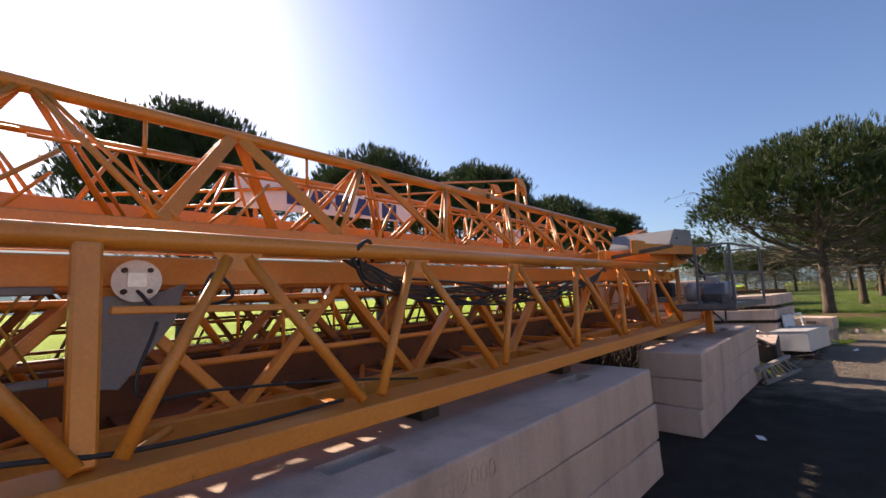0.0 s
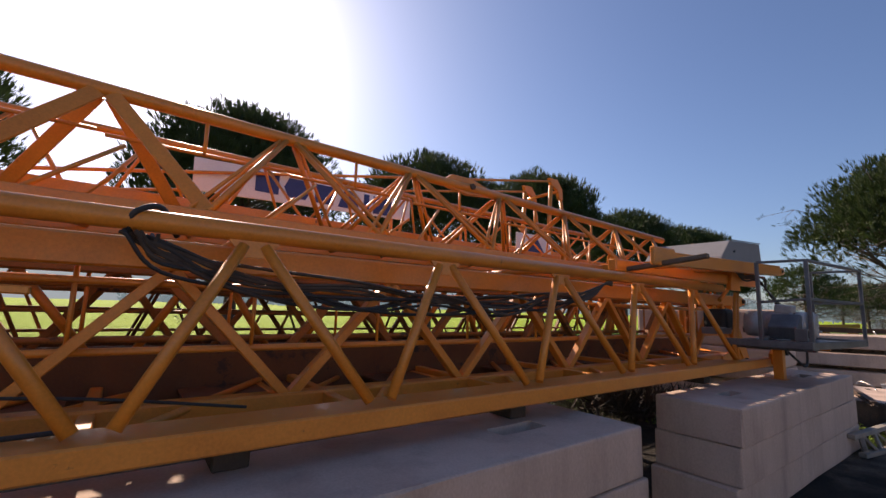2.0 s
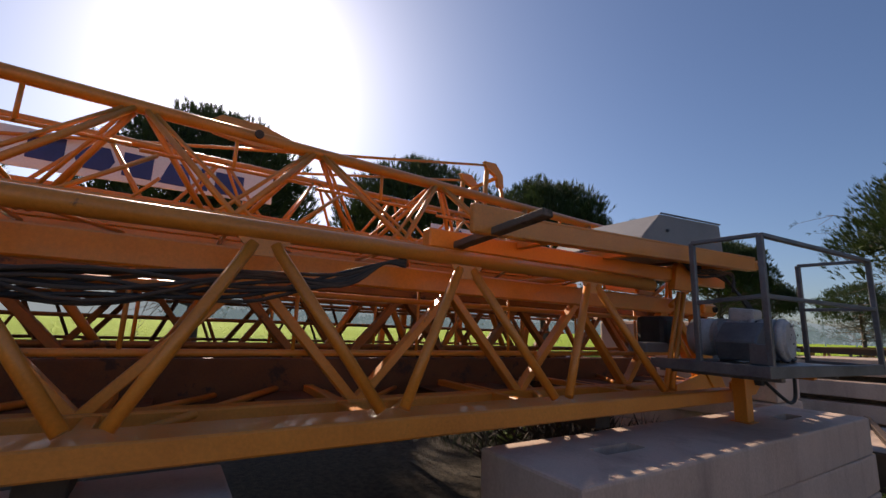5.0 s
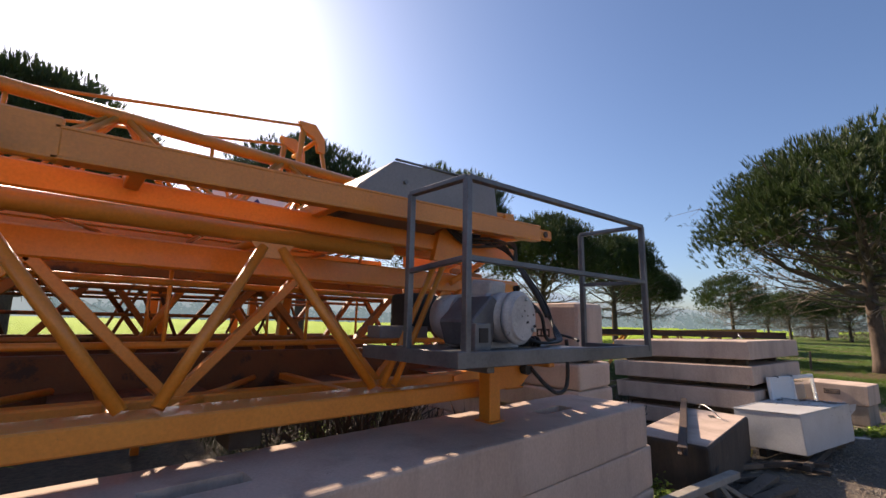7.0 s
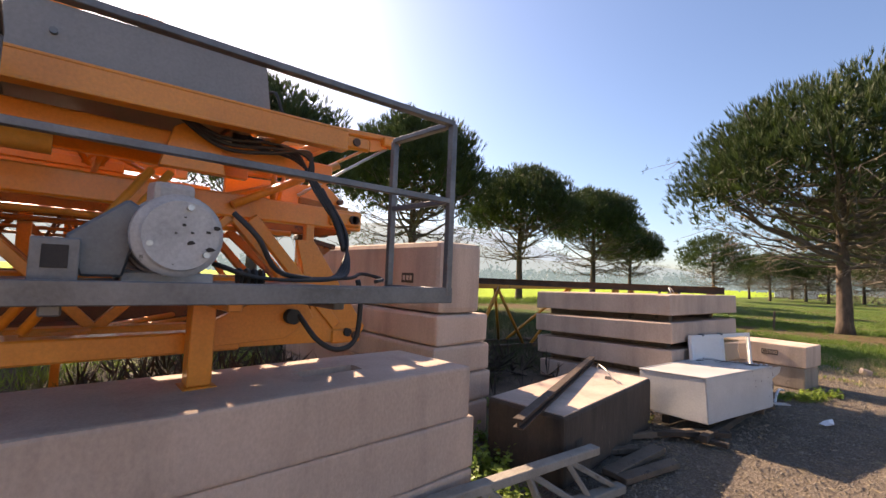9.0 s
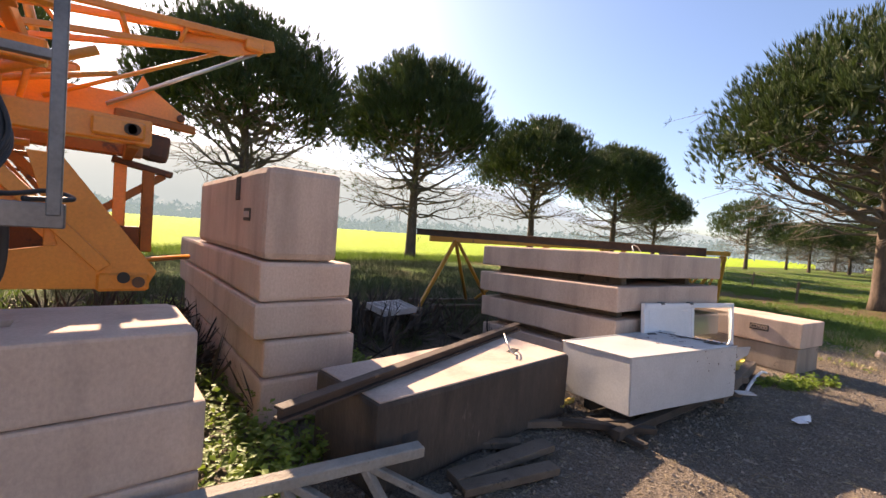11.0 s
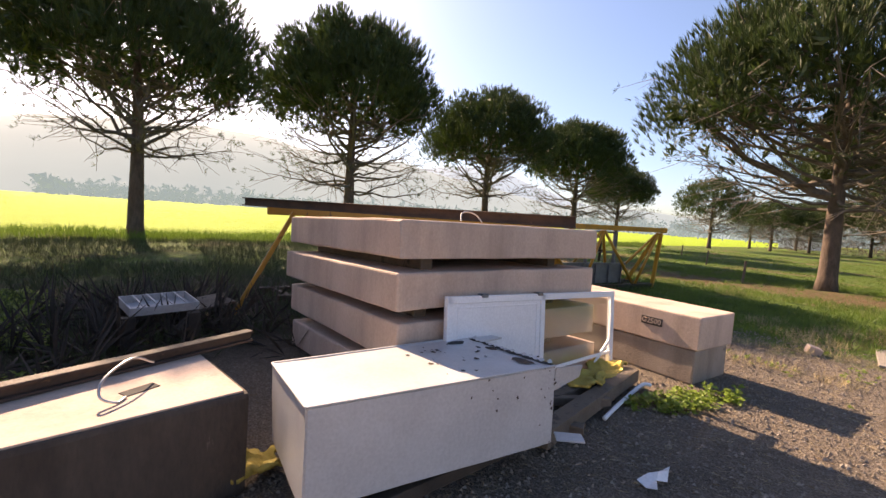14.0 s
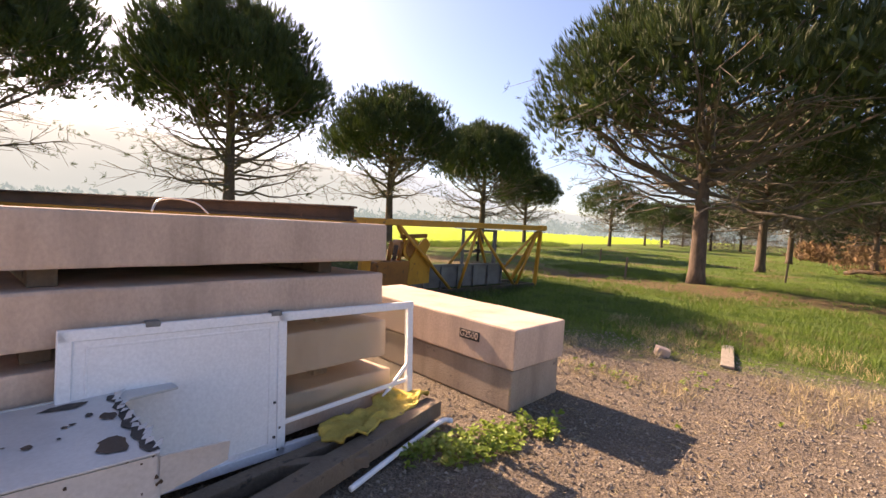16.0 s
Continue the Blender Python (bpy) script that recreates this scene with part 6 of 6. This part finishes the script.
tree_a = pine(11, 11.2, 4.35, (0, 0, 0), "dark green umbrella-shaped stone pine at the field edge")
tree_b = pine(23, 10.8, 3.95, (0, 0, 0), "dark green stone pine with bare lower branches by the field", bare=0.22)
tree_c = pine(37, 10.3, 5.6, (0, 0, 0), "large stone pine with a sunlit crown beside the yard", bare=0.24, dense=1.05, low=0.535, fork=radians(-10))
tree_d = pine(51, 9.6, 4.3, (0, 0, 0), "olive green pine in the thin wood beyond the grass", bare=0.2, dense=0.45, low=0.5)
for i, (tr_, x, y, s, turn) in enumerate(((tree_b, -18.0, 5.0, 0.95, 40), (tree_a, -18.0, 14.48, 0.94, 0), (tree_b, -18.0, 23.3, 1.06, 120), (tree_a, -18.0, 33.4, 0.93, 200),
                                         (tree_b, -18.0, 44.2, 1.0, 280), (tree_a, -18.2, 52.3, 0.72, 75), (tree_a, -18, -6.0, 0.97, 310),
                                         (tree_d, -15.9, 72.0, 0.95, 30), (tree_d, -16.4, 93.0, 0.80, 230), (tree_d, -12.4, 86.0, 0.78, 190), (tree_d, -9.6, 96.0, 0.85, 60), (tree_d, -6.2, 88.0, 0.80, 140),
                                         (tree_d, -3.2, 99.0, 0.9, 280), (tree_d, -13.0, 108.0, 0.9, 10), (tree_d, 0.2, 84.0, 0.85, 100))):
    copy_thing(tr_, put(tr_, x, y, s, turn))
for x, y, s, turn in ((-0.45, 31.0, 1.0, 200), (1.0, 42.0, 0.86, 60), (2.4, 57.0, 0.80, 300), (3.6, 74.0, 0.85, 140), (6.5, 52.0, 0.72, 90), (9.0, 34.0, 0.9, 330)):
    copy_thing(tree_c, put(tree_c, x, y, s, turn))
for t_ in (tree_a, tree_b, tree_c, tree_d):
    for o in list(t_.children):
        bpy.data.objects.remove(o)
    bpy.data.objects.remove(t_)


# ---- bare poplars far off ----
def poplar():
    rng = np.random.default_rng(4)
    c = thing("poplar_tree", (0, 0, 0), "tall thin leafless poplar far off in the haze", "tree", "far poplars")
    bm = bmesh.new()
    sweep(bm, [Vector((0, 0, z)) for z in (0, 8, 16, 22)], [0.3, 0.22, 0.12, 0.03], 6)
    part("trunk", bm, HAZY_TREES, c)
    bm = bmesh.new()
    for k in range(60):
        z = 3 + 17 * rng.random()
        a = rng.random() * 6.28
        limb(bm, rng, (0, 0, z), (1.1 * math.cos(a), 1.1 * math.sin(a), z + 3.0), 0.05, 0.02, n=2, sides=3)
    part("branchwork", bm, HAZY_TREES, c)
    return c


pop = poplar()
for k in range(11):
    copy_thing(pop, put(pop, -62 + 3.6 * k + (k * 37 % 5), 215 + (k * 53 % 40), 0.8 + 0.05 * (k % 4), 40 * k))
for o in list(pop.children):
    bpy.data.objects.remove(o)
bpy.data.objects.remove(pop)


# ---- grass, weeds, pebbles, scrub ----
def scatter(rng, n, x0, x1, y0, y1, keep=None):
    p = np.stack([x0 + (x1 - x0) * rng.random(n), y0 + (y1 - y0) * rng.random(n), np.zeros(n)], 1)
    if keep is not None:
        p = p[[keep(*q[:2]) for q in p]]
    p[:, 2] = [relief(*q[:2]) for q in p]
    return p


def grass(name, label, n, x0, x1, y0, y1, height, width, mat, seed, keep=None, count=3):
    rng = np.random.default_rng(seed)
    p = scatter(rng, n, x0, x1, y0, y1, keep)
    o = np.tile([0.0, 0.0, 1.0], (len(p), 1))
    return tagged(soup(name, blades(rng, p, o, count, height, width, 0.45), mat), label, "grass", kind="stuff")


def patchy(x, y, s=0.8, t=0.0):
    return noise.noise(Vector((x * s, y * s, 9.0))) > t


grass("grass", "short sunlit grass beyond the yard", 30000, -6, 9, 20.6, 34, 0.15, 0.008, GRASS, 1, lambda x, y: patchy(x, y, 0.9, -0.25) and y > 20.6 + 0.25 * x and not (27.5 < y < 30.5 and patchy(x, y, 1.7, -0.3)))
grass("grass", "thin grass under the pines", 12000, -14, 14, 34, 62, 0.16, 0.012, GRASS, 2, lambda x, y: patchy(x, y, 0.6, -0.1))
grass("grass", "rough grass behind the blocks, coloured dark for the shade there", 26000, -16.5, -3.0, 8, 24, 0.22, 0.008, SHADED_GRASS, 3, lambda x, y: patchy(x, y, 0.5, -0.35))
grass("grass", "rough grass behind the crane", 9000, -17, -6, -6, 9, 0.24, 0.012, GRASS, 4)
grass("grass", "tall grass along the field edge", 16000, -19.6, -16.2, -4, 60, 0.38, 0.014, GRASS, 5)


def leafy(name, label, n, x0, x1, y0, y1, height, seed, keep, leaf=0.055, mat=WEEDS):
    """Low broad-leaved weeds: stems with small leaves at every height."""
    rng = np.random.default_rng(seed)
    p = scatter(rng, n, x0, x1, y0, y1, keep)
    tall = height * (0.25 + 0.75 * rng.random((len(p), 1)) ** 1.6)
    lean = rng.normal(size=(len(p), 3)) * 0.35
    lean[:, 2] = 1.0
    tris = [np.stack([p - [0.003, 0, 0], p + [0.003, 0, 0], p + lean * tall], 1)]
    for k in range(9):
        q = p + lean * tall * (0.2 + 0.8 * rng.random((len(p), 1)))
        d = rng.normal(size=q.shape)
        d[:, 2] = np.abs(d[:, 2]) * 0.45
        d /= np.linalg.norm(d, axis=1, keepdims=True)
        side = np.cross(d, np.array([0, 0, 1.0]) + rng.normal(size=q.shape) * 0.3)
        side /= np.linalg.norm(side, axis=1, keepdims=True) + 1e-9
        ln = leaf * (0.45 + 0.8 * rng.random((len(p), 1)))
        mid = q + d * ln * 0.55
        a, b = mid + side * ln * 0.3, mid - side * ln * 0.3
        tip = q + d * ln - np.array([0, 0, 0.15]) * ln
        tris += [np.stack([q, a, tip], 1), np.stack([q, tip, b], 1)]
    return tagged(soup(name, np.concatenate(tris), mat), label, "weeds", kind="stuff")


leafy("weeds", "low green leafy weeds growing against the ballast block", 640, -0.25, 0.75, 15.9, 17.5, 0.12, 6, lambda x, y: (x - 0.2 - 0.35 * (y - 16.75)) ** 2 / 0.035 + (y - 16.75) ** 2 / 0.42 < 1.0 + 0.8 * noise.noise(Vector((x * 4, y * 4, 1))))
leafy("weeds", "weeds growing at the foot of the stacks", 420, -2.1, -0.55, 10.3, 11.3, 0.30, 7, lambda x, y: patchy(x, y, 2.0, -0.1))
leafy("weeds", "sunlit weeds among cuttings behind the stack", 6500, -7.0, -1.3, 8.9, 12.4, 0.16, 8, lambda x, y: patchy(x, y, 1.3, -0.05) and x < -1.5, 0.05)
leafy("weeds", "small weeds dotted along the edge of the yard", 500, -0.6, 4.5, 18.0, 21.5, 0.06, 18, lambda x, y: patchy(x, y, 1.4, 0.25), 0.04)
grass("dry_grass", "dry straw scattered at the yard edge", 5000, -0.6, 5, 18.6, 22.5, 0.13, 0.004, STRAW, 9, lambda x, y: patchy(x, y, 1.1, 0.05))


def pebbles():
    rng = np.random.default_rng(12)
    n = 24000
    c = np.stack([-0.9 + 4.4 * rng.random(n), 11.0 + 10.0 * rng.random(n), np.zeros(n)], 1)
    r = 0.004 + 0.015 * rng.random((n, 1, 1)) ** 2
    k = np.array([[1, 0, 0.1], [-0.5, 0.87, 0.1], [-0.5, -0.87, 0.1], [0, 0, 0.9]])
    v = c[:, None] + (k[None] + rng.normal(size=(n, 4, 3)) * 0.2) * r
    t = np.concatenate([v[:, [0, 1, 3]], v[:, [1, 2, 3]], v[:, [2, 0, 3]]])
    return tagged(soup("gravel", t, GRAVEL), "loose pebbles scattered over the trodden yard", "gravel", kind="stuff")


pebbles()


def needles_litter():
    rng = np.random.default_rng(15)
    n = 9000
    p = np.stack([-0.8 + 5 * rng.random(n), 11.5 + 9 * rng.random(n), 0.006 + 0.01 * rng.random(n)], 1)
    a = rng.random(n) * 6.28
    o = np.stack([np.cos(a), np.sin(a), 0.05 * rng.normal(size=n)], 1)
    return tagged(soup("straw_litter", blades(rng, p, o, 1, 0.09, 0.0025, 0.05), STRAW), "dry pine needles and straw on the ground", "litter", kind="stuff")


needles_litter()


def scrub(name, label, n, x0, x1, y0, y1, h, mat, seed, length=0.5, width=0.03):
    rng = np.random.default_rng(seed)
    p = scatter(rng, n, x0, x1, y0, y1)
    q = np.repeat(p, 5, 0)
    q[:, 2] += h * rng.random(len(q))
    q[:, :2] += rng.normal(size=(len(q), 2)) * 0.5
    o = rng.normal(size=(len(q), 3)) + np.array([0, 0, 0.6])
    return tagged(soup(name, blades(rng, q, o, 6, length, width, 0.5), mat), label, "shrubs", kind="stuff")


scrub("shrubs", "russet dry scrub under the far pines", 900, 6, 40, 60, 110, 2.4, SCRUB, 21)
scrub("shrubs", "bare grey brushwood at the far edge of the grass", 500, -16, 6, 95, 125, 2.2, TWIG, 22)
scrub("shrubs", "russet dry scrub beside the pines", 260, 4.5, 16, 44, 62, 1.3, SCRUB, 24)
scrub("far_trees", "dark olive pine wood behind the grass", 2600, 4, 60, 72, 112, 6.0, NEEDLES, 26, 0.9, 0.16)
scrub("shrubs", "brown undergrowth below the far pine wood", 900, 3.5, 40, 66, 80, 1.6, SCRUB, 27, 0.7, 0.10)
scrub("dead_wood", "dark rubbish and cut branches in the shade behind the block", 34, -5.4, -3.0, 12.4, 14.4, 0.12, DEAD_WOOD, 25)
scrub("brushwood", "heap of cut branches in shade behind the stack", 70, -5.2, -2.6, 8.9, 10.4, 0.18, DEAD_WOOD, 23)


def fallen_branch():
    rng = np.random.default_rng(31)
    c = thing("fallen_branch", (5.5, 45, 0), "fallen bare pine branch lying in the grass", "branch")
    bm = bmesh.new()
    line = limb(bm, rng, (4.6, 46, 0.12), (9.5, 44, 0.5), 0.12, 0.04, n=8, sides=7, kink=0.3)
    for m in range(2, 8):
        limb(bm, rng, line[m], line[m] + Vector((rng.normal() * 0.6, rng.normal() * 0.6, 0.4 + 0.5 * rng.random())), 0.04, 0.012, n=3, sides=5)
    part("bough", bm, BARK, c)


fallen_branch()
wb = thing("low_white_wall", (-16, 130, 0), "low white wall far off beyond the grass", "wall")
bm = bmesh.new()
box(bm, (7.5, 0.4, 2.0), pose(-15.5, 130, 1.0, 0, 0, 4), 0.05)
part("wall", bm, WHITE_PLASTIC, wb)
for k, (x, y) in enumerate(((-2.5, 30), (2.0, 36.0), (-6, 38), (-10, 46), (5.5, 40))):
    ps = thing("fence_post", (x, y, 0), "short weathered wooden stake in the grass", "post", "stakes")
    bar_part("stake", (x, y, -0.05), (x + 0.04, y, 0.75), 0.07, 0.07, OLD_WOOD, ps, up=(0, 1, 0))
